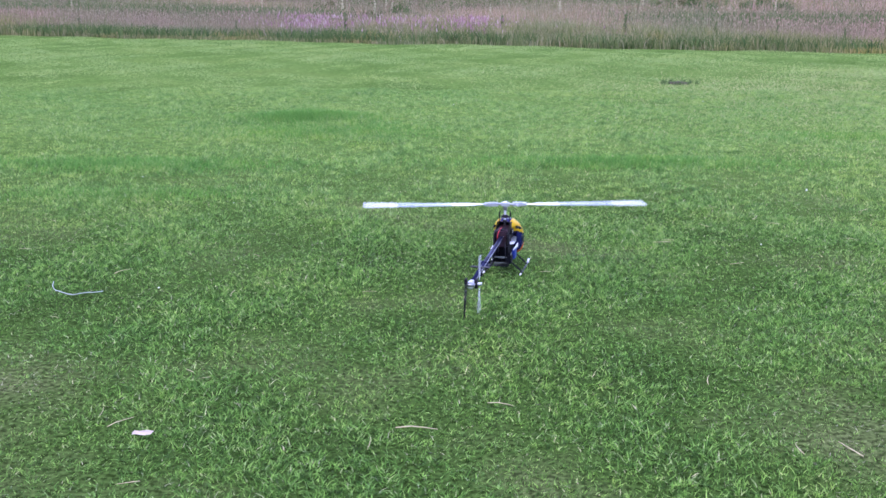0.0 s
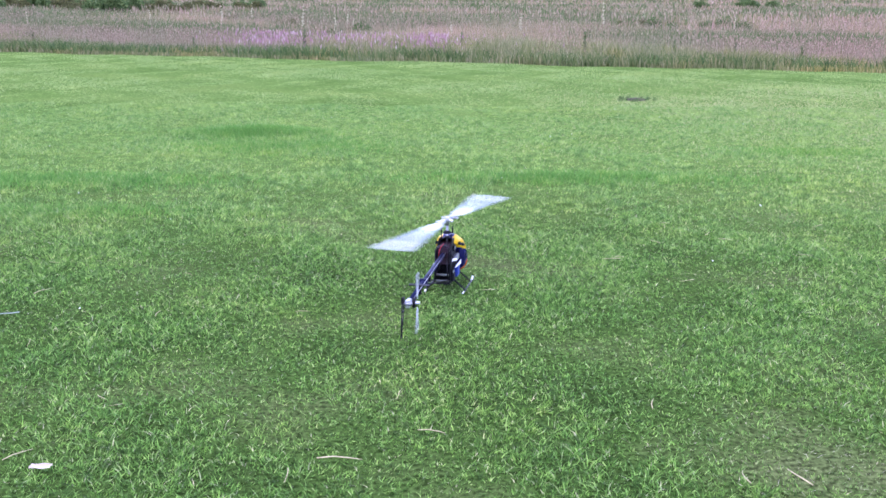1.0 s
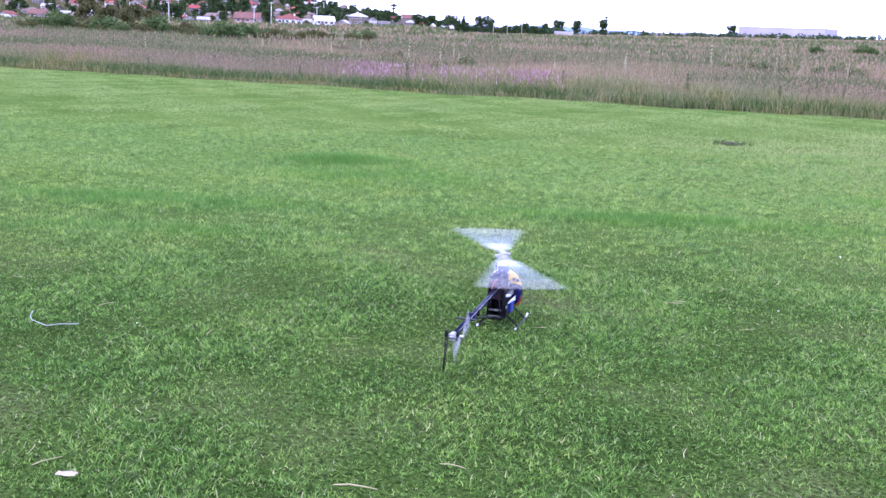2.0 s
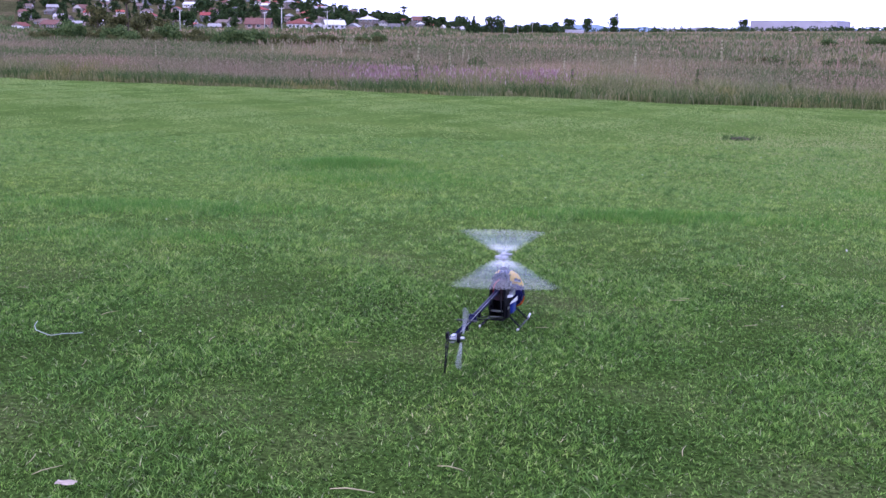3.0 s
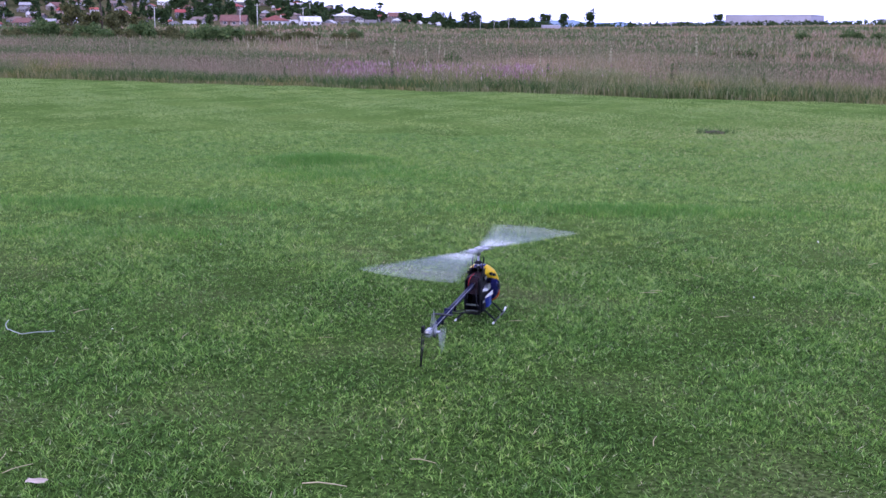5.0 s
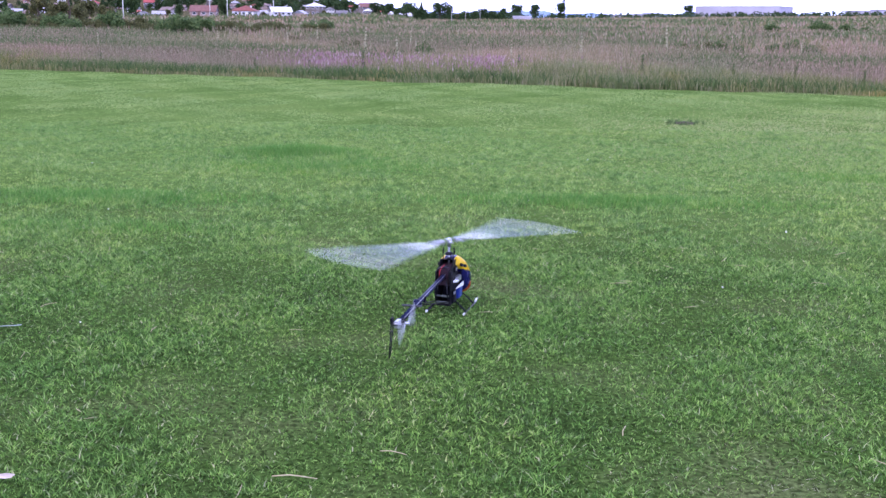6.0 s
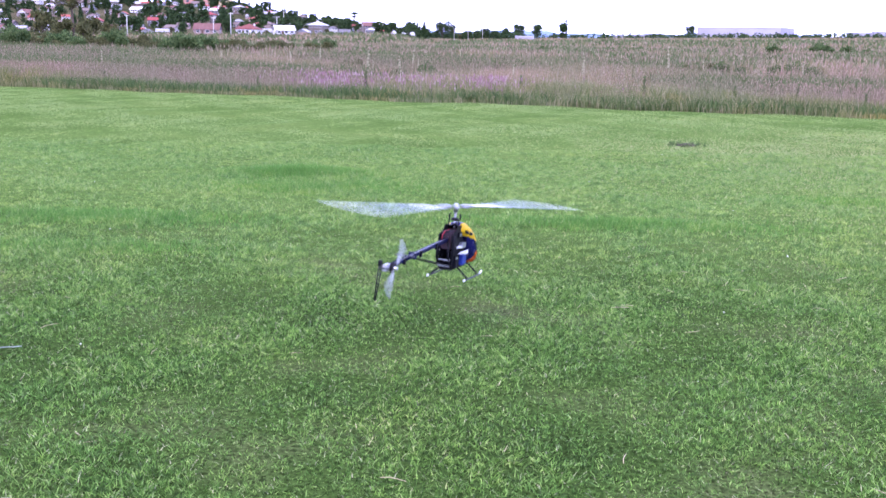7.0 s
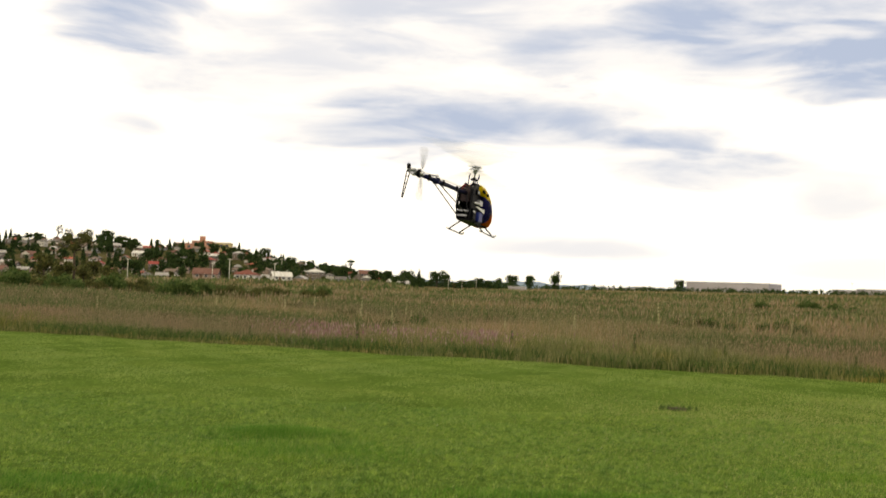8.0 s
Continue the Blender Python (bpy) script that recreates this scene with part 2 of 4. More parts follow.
PEACH = plain("peach_render", (0.50, 0.26, 0.20), 0.8, vary=0.2, scale=1)
CREAM = plain("cream_render", (0.62, 0.50, 0.30), 0.8, vary=0.2, scale=1)
SHEDWALL = plain("grey_sheet_cladding", (0.40, 0.38, 0.44), 0.6, vary=0.12, scale=0.6)
SHEDROOF = plain("pale_sheet_roof", (0.62, 0.62, 0.66), 0.5, vary=0.12, scale=0.6)
GLASSDARK = plain("window_glass", (0.05, 0.06, 0.07), 0.12, spec=0.6, vary=0.3, scale=2)
DOORWOOD = plain("brown_door", (0.16, 0.09, 0.06), 0.6, scale=3)
CONCRETE = plain("concrete_pole", (0.55, 0.54, 0.52), 0.85, scale=3)
# distance haze is put into the hills' blue base colour
HAZEHILL = plain("far_hills", (0.16, 0.24, 0.36), 0.95, vary=0.2, scale=0.01)
CARBON = plain("carbon_plate", (0.008, 0.008, 0.011), 0.5, spec=0.12, vary=0.4, scale=80)
PLASTIC = plain("black_plastic", (0.008, 0.008, 0.012), 0.55, spec=0.12, vary=0.4, scale=60)
BOOMBLUE = plain("dark_blue_anodised_tube", (0.010, 0.013, 0.05), 0.4, 0.0, spec=0.05, vary=0.3, scale=50)
SILVER = plain("bare_aluminium", (0.55, 0.56, 0.60), 0.34, 0.9, vary=0.15, scale=80)
STEEL = plain("steel_shaft", (0.28, 0.29, 0.31), 0.32, 1.0, vary=0.15, scale=80)
YELLOW = plain("yellow_canopy_paint", (0.98, 0.66, 0.02), 0.3, spec=0.35, vary=0.08, scale=15, bump=0.02)
BLUE = plain("deep_blue_canopy_paint", (0.022, 0.02, 0.15), 0.25, spec=0.5, vary=0.2, scale=15, bump=0.02)
ORANGE = plain("orange_canopy_paint", (0.85, 0.14, 0.03), 0.25, spec=0.5, vary=0.08, scale=15, bump=0.02)
FRAMEDARK = plain("maroon_black_plastic", (0.022, 0.009, 0.016), 0.45, spec=0.25, vary=0.4, scale=60)
SKIDGREY = plain("dark_anodised_tube", (0.07, 0.075, 0.09), 0.38, 0.3, vary=0.2, scale=60)
BATTERY = plain("blue_battery_wrap", (0.022, 0.045, 0.26), 0.35, vary=0.25, scale=30)
WHITE = plain("white_plastic", (0.80, 0.80, 0.82), 0.4, vary=0.1, scale=30)
WIRE = plain("red_wire", (0.55, 0.03, 0.04), 0.45, vary=0.2, scale=60)
BLADE = plain("white_rotor_blade", (0.80, 0.82, 0.86), 0.3, spec=0.5, vary=0.06, scale=10, bump=0.02)
BLADEGREY = plain("blue_grey_blade_middle", (0.42, 0.47, 0.60), 0.3, spec=0.5, vary=0.1, scale=10, bump=0.02)
TAILBLADE = plain("grey_tail_blade", (0.46, 0.48, 0.52), 0.35, vary=0.1, scale=20)

# the one sheet of ground: short turf, then the rough field beyond the mown edge
GROUND, gn, gl, gb = material("turf_and_field_soil", 1.0, 0, 0.0)
ggeo = gn.new("ShaderNodeNewGeometry")
gsep = gn.new("ShaderNodeSeparateXYZ"); gl.new(ggeo.outputs["Position"], gsep.inputs[0])
gedge = gn.new("ShaderNodeMath"); gedge.operation = "MULTIPLY_ADD"; gedge.inputs[1].default_value = 0.30
gl.new(gsep.outputs["X"], gedge.inputs[0]); gl.new(gsep.outputs["Y"], gedge.inputs[2])
gside = gn.new("ShaderNodeMapRange")
gside.inputs["From Min"].default_value, gside.inputs["From Max"].default_value = 29.2, 30.2
gl.new(gedge.outputs[0], gside.inputs[0])
# turf base: near tone darkened for shaded gaps, far tone lifted to lit blades
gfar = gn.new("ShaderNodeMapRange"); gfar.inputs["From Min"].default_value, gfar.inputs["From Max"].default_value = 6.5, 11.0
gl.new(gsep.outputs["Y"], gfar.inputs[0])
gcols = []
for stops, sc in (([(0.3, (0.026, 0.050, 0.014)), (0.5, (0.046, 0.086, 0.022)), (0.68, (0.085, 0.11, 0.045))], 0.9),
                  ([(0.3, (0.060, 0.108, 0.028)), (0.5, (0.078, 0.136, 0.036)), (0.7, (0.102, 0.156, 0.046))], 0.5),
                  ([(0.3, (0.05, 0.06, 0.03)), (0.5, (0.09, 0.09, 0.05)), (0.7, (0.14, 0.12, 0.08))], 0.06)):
    tb, ts = gn.new("ShaderNodeTexNoise"), gn.new("ShaderNodeTexNoise")
    tb.inputs["Scale"].default_value, tb.inputs["Detail"].default_value = sc, 6
    ts.inputs["Scale"].default_value, ts.inputs["Detail"].default_value = {0.9: 45, 0.5: 9, 0.06: 4}[sc], 5
    gl.new(ggeo.outputs["Position"], tb.inputs["Vector"]); gl.new(ggeo.outputs["Position"], ts.inputs["Vector"])
    rr = ramp(gn, stops); gl.new(tb.outputs[0], rr.inputs[0])
    low = 0.75 if sc == 0.5 else 0.25
    rs = ramp(gn, [(0.38, (low, low, low * 0.9)), (0.62, (1.3, 1.25, 1.15))]); gl.new(ts.outputs[0], rs.inputs[0])
    gcols.append(mixed(gn, gl, 0.9, rr.outputs[0], rs.outputs[0], "MULTIPLY"))
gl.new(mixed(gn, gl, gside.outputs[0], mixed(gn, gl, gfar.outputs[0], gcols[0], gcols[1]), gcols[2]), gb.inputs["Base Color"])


# ---- shape helpers ----
def part(name, bm, mat, parent, label=""):
    me = bpy.data.meshes.new(name)
    bm.normal_update()
    bm.to_mesh(me)
    bm.free()
    for m in (mat if isinstance(mat, (list, tuple)) else [mat]):
        me.materials.append(m)
    ob = new(name, me)
    ob.parent = parent
    if label:
        ob["label"] = label
    return ob


def box(bm, c, s, m=None, bevel=0.0):
    made = bmesh.ops.create_cube(bm, size=1.0)["verts"]
    bmesh.ops.scale(bm, vec=s, verts=made)
    if bevel:
        edges = list({e for v in made for e in v.link_edges})
        made = list({v for f in bmesh.ops.bevel(bm, geom=edges, offset=bevel, segments=2, affect="EDGES", clamp_overlap=True)["faces"] for v in f.verts} | {v for v in made if v.is_valid})
    if m is not None:
        bmesh.ops.transform(bm, matrix=m, verts=made)
    bmesh.ops.translate(bm, vec=c, verts=made)
    return bm


def tube(bm, pts, radii, n=8, caps=True):
    """A round bar through the points; radii: one number or one a point."""
    pts = [Vector(p) for p in pts]
    if isinstance(radii, (int, float)):
        radii = [radii] * len(pts)
    rings = []
    for k, p in enumerate(pts):
        way = (pts[min(k + 1, len(pts) - 1)] - pts[max(k - 1, 0)]).normalized()
        side = way.cross(Vector((0, 0, 1)) if abs(way.z) < 0.9 else Vector((1, 0, 0))).normalized()
        up = side.cross(way)
        rings.append([bm.verts.new(p + radii[k] * (math.cos(a) * side + math.sin(a) * up)) for a in (2 * math.pi * j / n for j in range(n))])
    for a, b in zip(rings, rings[1:]):
        for j in range(n):
            bm.faces.new((a[j], a[(j + 1) % n], b[(j + 1) % n], b[j])).smooth = True
    if caps:
        bm.faces.new(rings[0][::-1]); bm.faces.new(rings[-1])
    return bm


def plate(bm, outline, x0, x1):
    """A flat plate cut to an outline in the y, z plane, between x0 and x1."""
    a = [bm.verts.new((x0, y, z)) for y, z in outline]
    b = [bm.verts.new((x1, y, z)) for y, z in outline]
    bm.faces.new(a[::-1]); bm.faces.new(b)
    for j in range(len(a)):
        k = (j + 1) % len(a)
        bm.faces.new((a[j], a[k], b[k], b[j]))
    bmesh.ops.recalc_face_normals(bm, faces=bm.faces[:])
    return bm


def thing(name, m, label, category, group="", kind=""):
    ob = new(name)
    ob.matrix_basis = m
    return tagged(ob, label, category, group, kind)


def triangles(name, co, tri, mat):
    me = bpy.data.meshes.new(name)
    co, tri = np.asarray(co, np.float32), np.asarray(tri, np.int32)
    me.vertices.add(len(co)); me.vertices.foreach_set("co", co.ravel())
    me.loops.add(tri.size); me.loops.foreach_set("vertex_index", tri.ravel())
    me.polygons.add(len(tri)); me.polygons.foreach_set("loop_start", np.arange(0, tri.size, 3, dtype=np.int32))
    me.update(calc_edges=True)
    me.materials.append(mat)
    return me


def smoothstep(a, b, v):
    t = np.clip((np.asarray(v, float) - a) / (b - a), 0, 1)
    return t * t * (3 - 2 * t)


# ---- the lie of the land ----
def edge_y(x):
    """Where the mown turf ends."""
    return 29.6 - 0.30 * np.asarray(x, float) + 0.25 * np.sin(np.asarray(x, float) * 0.9) + 0.2 * np.sin(np.asarray(x, float) * 2.3 + 1)


TUFTS = [(-1.5, 12.9, 0.75, 0.4, 0.085), (-1.2, 11.7, 1.2, 0.7, 0.028), (1.7, 9.6, 1.6, 0.32, 0.042), (-2.8, 9.4, 1.5, 0.45, 0.034), (-2.4, 8.0, 1.2, 0.3, 0.02), (4.6, 11.5, 1.0, 0.4, 0.02)]


def lushness(x, y):
    g = np.zeros(np.shape(x))
    for cx, cy, rx, ry, h in TUFTS:
        g = g + h * np.exp(-((x - cx) / rx) ** 2 - ((y - cy) / ry) ** 2)
    return g


def land(x, y):
    x, y = np.asarray(x, float), np.asarray(y, float)
    z = 0.0080 * np.clip(y - 40, 0, 860) * smoothstep(30, 60, y)
    az, far = np.degrees(np.arctan2(x, np.maximum(y, 1))), np.hypot(x, y)
    z = z + 12.0 * smoothstep(-4, -15, az) * smoothstep(330, 540, far) * (y > 0) + 2.0 * smoothstep(-1, -8, az) * smoothstep(330, 500, far) * (y > 0)
    z = z + 2.4 * smoothstep(250, 335, far) * smoothstep(-1.5, -5, az) * (y > 0) + 2.2 * smoothstep(-15, -21, az) * smoothstep(380, 520, far) * (y > 0)
    z = z + 1.2 * smoothstep(420, 720, far) * smoothstep(-7, -2, az) * (y > 0)
    z = z + 0.02 * np.clip(x, -400, 400) * smoothstep(60, 330, far) * (y > 0)
    z = z + 0.012 * np.sin(x * 0.9 + 0.4) * np.sin(y * 0.7) * smoothstep(7, 12, y) * (y > 0) + 0.05 * lushness(x, y)
    return z


def make_ground():
    near = np.arange(-14, 14.01, 0.7)
    far = 14 * 1.16 ** np.arange(1, 39)
    xs = np.concatenate([-far[::-1], near, far])
    ys = np.concatenate([-far[::-1], near, far])
    gx, gy = np.meshgrid(xs, ys)
    co = np.stack([gx, gy, land(gx, gy)], -1).reshape(-1, 3)
    n = len(xs)
    i, j = np.meshgrid(np.arange(n - 1), np.arange(n - 1))
    a = (j * n + i).ravel()
    tri = np.concatenate([np.stack([a, a + 1, a + n + 1], -1), np.stack([a, a + n + 1, a + n], -1)])
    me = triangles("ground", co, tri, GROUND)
    me.polygons.foreach_set("use_smooth", np.ones(len(tri), bool))
    return tagged(new("ground", me), "flat mown turf rising gently into a rough field", "ground", kind="structure")


make_ground()

rng = np.random.default_rng(7)


def wedge(count, y0, y1, spread=0.50, margin=0.9):
    """Random places on the part of the field in front of the camera's stand, evenly over its area."""
    y = np.sqrt(rng.uniform(y0 ** 2, y1 ** 2, count))
    x = 0.35 + rng.uniform(-1, 1, count) * (spread * y + margin)
    return x, y


def blades(name, x, y, h, w, lean, mat, segments=2, z=None, way=None):
    """Grass blades as bent, tapering strips."""
    n = len(x)
    z = land(x, y) - 0.006 if z is None else z
    turn = rng.uniform(0, 2 * np.pi, n)
    way = rng.uniform(0, 2 * np.pi, n) if way is None else way
    base = np.stack([x, y, z], -1)
    side = np.stack([np.cos(turn), np.sin(turn), np.zeros(n)], -1) * (w / 2)[:, None]
    bend = np.stack([np.cos(way), np.sin(way), np.zeros(n)], -1) * (lean * h)[:, None]
    up = np.stack([np.zeros(n), np.zeros(n), h], -1)
    if segments == 1:
        co = np.stack([base - side, base + side, base + up + bend], 1)
        tri = np.array([[0, 1, 2]])
    else:
        mid = base + 0.55 * up + 0.32 * bend
        co = np.stack([base - side, base + side, mid - 0.8 * side, mid + 0.8 * side, base + up * 0.93 + bend], 1)
        tri = np.array([[0, 1, 3], [0, 3, 2], [2, 3, 4]])
    k = co.shape[1]
    tri = (np.arange(n)[:, None, None] * k + tri[None]).reshape(-1, 3)
    me = triangles(name, co.reshape(-1, 3), tri, mat)
    return me


def clumped(x, y, each, tight):
    """Blades gathered into small rosettes: places, and the way that each one leans out of its rosette."""
    k = (len(x) // each) * each
    x, y = np.repeat(x[:k:each], each), np.repeat(y[:k:each], each)
    dx, dy = rng.normal(0, 1, k) * tight(y), rng.normal(0, 1, k) * tight(y)
    return x + dx, y + dy, np.arctan2(dy, dx) + rng.normal(0, 0.7, k)


def worn(x, y):
    """Where the turf is thin and bleached: scattered uneven patches."""
    return np.sin(x * 2.3 + 1.4 * np.sin(y * 1.9) + 0.7) * np.sin(y * 2.9 + 1.6 * np.sin(x * 1.7)) + 0.45 * np.sin(x * 6.1 + y * 4.7) * np.sin(y * 7.3 - x * 3.1)


def make_lawn():
    for count, y0, y1, hs, ws, lean, seg, each, word in ((330000, 2.5, 8.8, (0.012, 0.033), (0.0025, 0.0050), (0.4, 1.8), 2, 12, "leafy clumped"), (330000, 2.5, 8.8, (0.006, 0.020), (0.005, 0.010), (0.5, 2.2), 1, 6, "low close-cropped"),
                                                   (540000, 5.6, 16.5, (0.012, 0.046), (0.004, 0.009), (0.3, 1.7), 1, 16, "short"), (400000, 11.0, 36.0, (0.010, 0.024), (0.010, 0.024), (0.4, 2.0), 1, 1, "mown")):
        x, y = wedge(count, y0, y1)
        keep = y < edge_y(x) + 0.4
        x, y = x[keep], y[keep]
        keep = rng.uniform(-1.9, 1.2, len(x)) < 0.75 - 0.55 * worn(x, y) * (y < 9)
        # blades of one size and tone give way to the next over a metre or two
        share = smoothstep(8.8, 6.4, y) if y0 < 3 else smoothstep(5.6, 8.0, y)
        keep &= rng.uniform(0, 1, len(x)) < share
        x, y, way = clumped(x[keep], y[keep], each, lambda d: 0.010 + 0.0020 * d)
        lush = lushness(x, y)
        h = rng.uniform(*hs, len(x)) * (0.7 + 0.6 * np.sin(x * 2.1 + np.sin(y * 1.7)) ** 2) * (1 - 0.3 * np.clip(worn(x, y), 0, 1)) + lush * rng.uniform(0.3, 1.0, len(x))
        # the far turf is left as fine streaks along the mower's run
        if y0 > 10:
            h = h * (1 + 0.12 * np.sin(y * 2.6 + 0.8 * x + np.sin(x * 0.7)))
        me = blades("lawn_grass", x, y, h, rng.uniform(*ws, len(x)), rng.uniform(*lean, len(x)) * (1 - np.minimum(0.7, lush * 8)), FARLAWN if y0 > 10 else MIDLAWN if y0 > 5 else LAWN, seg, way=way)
        tagged(new("lawn_grass", me), word + " green lawn grass with pale dry blades", "grass", kind="stuff")
    # the lawn goes on beside and behind the camera's stand
    r, a = 9.0 * np.sqrt(rng.uniform(0, 1, 110000)), rng.uniform(0, 2 * np.pi, 110000)
    x, y = 0.35 + r * np.cos(a), r * np.sin(a)
    keep = (y < 2.5) | (np.abs(x - 0.35) > 0.5 * y + 0.9)
    x, y = x[keep], y[keep]
    me = blades("lawn_grass", x, y, rng.uniform(0.012, 0.034, len(x)), rng.uniform(0.006, 0.013, len(x)), rng.uniform(0.4, 1.8, len(x)), LAWN, 1)
    tagged(new("lawn_grass", me), "short green lawn grass round the standing place", "grass", kind="stuff")
    # bleached clippings lying in the thin places
    x, y = wedge(75000, 2.5, 9.0)
    keep = worn(x, y) > rng.uniform(-0.35, 1.3, len(x))
    x, y = x[keep], y[keep]
    me = blades("dry_thatch", x, y, rng.uniform(0.006, 0.016, len(x)), rng.uniform(0.002, 0.0045, len(x)), rng.uniform(1.5, 5.0, len(x)), THATCH, 1)
    tagged(new("dry_thatch", me), "bleached dead clippings lying in thin turf", "grass", kind="stuff")
    # thin, sun-dried turf on one flank
    x, y = rng.normal(6.8, 2.6, 60000), rng.normal(14.5, 3.6, 60000)
    me = blades("dry_turf", x, y, rng.uniform(0.012, 0.034, len(x)), rng.uniform(0.004, 0.012, len(x)), rng.uniform(0.3, 1.6, len(x)), DRYTURF, 1)
    tagged(new("dry_turf", me), "yellowed dry grass thinly spread through the lawn", "grass", kind="stuff")
    # taller, darker tufts that the mower missed
    xs, ys = [], []
    for cx, cy, rx, ry, hgt in TUFTS:
        k = int(150000 * hgt * rx * ry) + 400
        xs.append(rng.normal(cx, rx * 0.6, k)); ys.append(rng.normal(cy, ry * 0.6, k))
    x, y = np.concatenate(xs), np.concatenate(ys)
    me = blades("tall_grass_tufts", x, y, 0.03 + lushness(x, y) * rng.uniform(0.5, 1.5, len(x)), rng.uniform(0.005, 0.01, len(x)), rng.uniform(0.1, 0.7, len(x)), LUSH, 2)
    tagged(new("tall_grass_tufts", me), "longer dark green grass tufts left by the mower", "grass", kind="stuff")


make_lawn()


def band(count, y0, y1, half=0.52, margin=3.0):
    """Places in the rough field, y0 to y1 metres beyond the mown edge."""
    d = np.sqrt(rng.uniform((30 + y0) ** 2, (30 + y1) ** 2, count))
    x = rng.uniform(-1, 1, count) * (half * d + margin)
    return x, d - 30 + edge_y(np.clip(x, -22, 22)), d


def heads(name, x, y, h, size, mat):
    """Seed heads: slim spindles of crossed leaves on thin stalks."""
    n = len(x)
    z = land(x, y)
    sway = rng.normal(0, 0.10, (n, 2)) * h[:, None]
    top = np.stack([x + sway[:, 0], y + sway[:, 1], z + h], -1)
    base = np.stack([x, y, z], -1)
    a = rng.uniform(0, np.pi, n)
    s1 = np.stack([np.cos(a), np.sin(a), 0 * a], -1) * (size * 0.16)[:, None]
    s2 = np.stack([-np.sin(a), np.cos(a), 0 * a], -1) * (size * 0.16)[:, None]
    way = (top - base) / np.linalg.norm(top - base, axis=1)[:, None]
    low, mid = top - way * size[:, None], top - way * (0.6 * size)[:, None]
    th = s1 / np.maximum(np.linalg.norm(s1, axis=1), 1e-6)[:, None] * 0.006
    co = np.stack([low, mid - s1, mid + s1, top, mid - s2, mid + s2, base - th, base + th], 1)
    tri = np.array([[0, 2, 1], [1, 2, 3], [0, 5, 4], [4, 5, 3], [6, 7, 0]])
    return triangles(name, co.reshape(-1, 3), (np.arange(n)[:, None, None] * 8 + tri[None]).reshape(-1, 3), mat)


def make_rough_field():
    for count, y0, y1, hs, ws in ((80000, -0.2, 5.0, (0.2, 0.68), (0.010, 0.026)), (80000, 5.0, 32.0, (0.3, 0.8), (0.02, 0.055)), (60000, 32.0, 150.0, (0.35, 0.9), (0.08, 0.22)), (60000, 150.0, 600.0, (0.5, 1.1), (0.4, 1.0))):
        x, y, d = band(count, y0, y1)
        open_land = np.hypot(x, y) * (x < -0.05 * y) < 335
        x, y, d = x[open_land], y[open_land], d[open_land]
        count = len(x)
        h = rng.uniform(*hs, count) * (0.75 + 0.35 * np.sin(x * 0.35 + 1.1 * np.sin(y * 0.21)))
        h = h * (0.45 + 0.55 * smoothstep(29.8, 31.2, d))
        if y1 < 6:
            h = h * (0.6 + 0.5 * np.abs(np.sin(1.7 * x + 2.0 * np.sin(0.9 * x + 0.6 * d))))
        tagged(new("rough_grass", blades("rough_grass", x, y, np.maximum(0.12, h), rng.uniform(*ws, count), rng.uniform(0.05, 0.6, count), REED if y1 < 6 else FIELD, 2 if y1 < 6 else 1)), "tall uncut weeds and grass, green to straw", "weeds", kind="stuff")
    for count, y0, y1, hs, sz in ((34000, 0.9, 8.0, (0.22, 0.72), (0.035, 0.095)), (50000, 8.0, 40.0, (0.35, 0.85), (0.05, 0.12)), (30000, 40.0, 160.0, (0.4, 0.95), (0.2, 0.45)), (16000, 160.0, 400.0, (0.5, 1.0), (0.4, 0.8))):
        x, y, d = band(count, y0, y1)
        keep = np.sin(x * 0.23 + 2 * np.sin(d * 0.13)) + rng.normal(0, 0.6, count) > -0.5
        keep &= np.hypot(x, y) * (x < -0.05 * y) < 335
        x, y = x[keep], y[keep]
        tagged(new("seeding_grass", heads("seeding_grass", x, y, rng.uniform(*hs, len(x)), rng.uniform(*sz, len(x)), SEED)), "mauve-brown flowering grass heads on thin stalks", "weeds", kind="stuff")
    # the pink drift along the near edge
    n = 660
    x = np.concatenate([rng.normal(-3.9, 0.55, n // 3), rng.normal(-1.6, 2.0, n // 3), rng.normal(1.1, 0.6, n // 3)])
    y = edge_y(x) + rng.uniform(0.6, 5.0, len(x))
    tagged(new("pink_flowering_grass", heads("pink_flowering_grass", x, y, rng.uniform(0.4, 0.75, len(x)), rng.uniform(0.07, 0.16, len(x)), PINK)), "drift of pink flowering grass at the field's edge", "weeds", kind="stuff")
    # dark broad-leaved weeds: a green skirt at the edge and bands further out
    xs, ys, hs = [], [], []
    x, y, d = band(26000, 0.0, 1.8)
    keep = np.sin(x * 1.1 + np.sin(x * 0.37) * 2) + rng.normal(0, 0.9, len(x)) > -0.3
    me = blades("edge_weeds", x[keep], y[keep], rng.uniform(0.1, 0.42, keep.sum()), rng.uniform(0.015, 0.04, keep.sum()), rng.uniform(0.1, 0.8, keep.sum()), SKIRT, 2)
    tagged(new("edge_weeds", me), "low dark green weeds along the mown edge", "weeds", kind="stuff")
    for count, y0, y1, bias in ((15000, 0.5, 7, 0.75), (30000, 9, 16, -0.2), (30000, 26, 48, 0.15), (24000, 60, 120, 0.1), (20000, 120, 330, 0.3)):
        x, y, d = band(count, y0, y1)
        keep = np.sin(x * 0.16 + 2 * np.sin(d * 0.11 + x * 0.05)) + rng.normal(0, 0.35, count) > bias
        xs.append(x[keep]); ys.append(y[keep]); hs.append(rng.uniform(0.3, 0.8, keep.sum()) * (1 + d[keep] / 300))
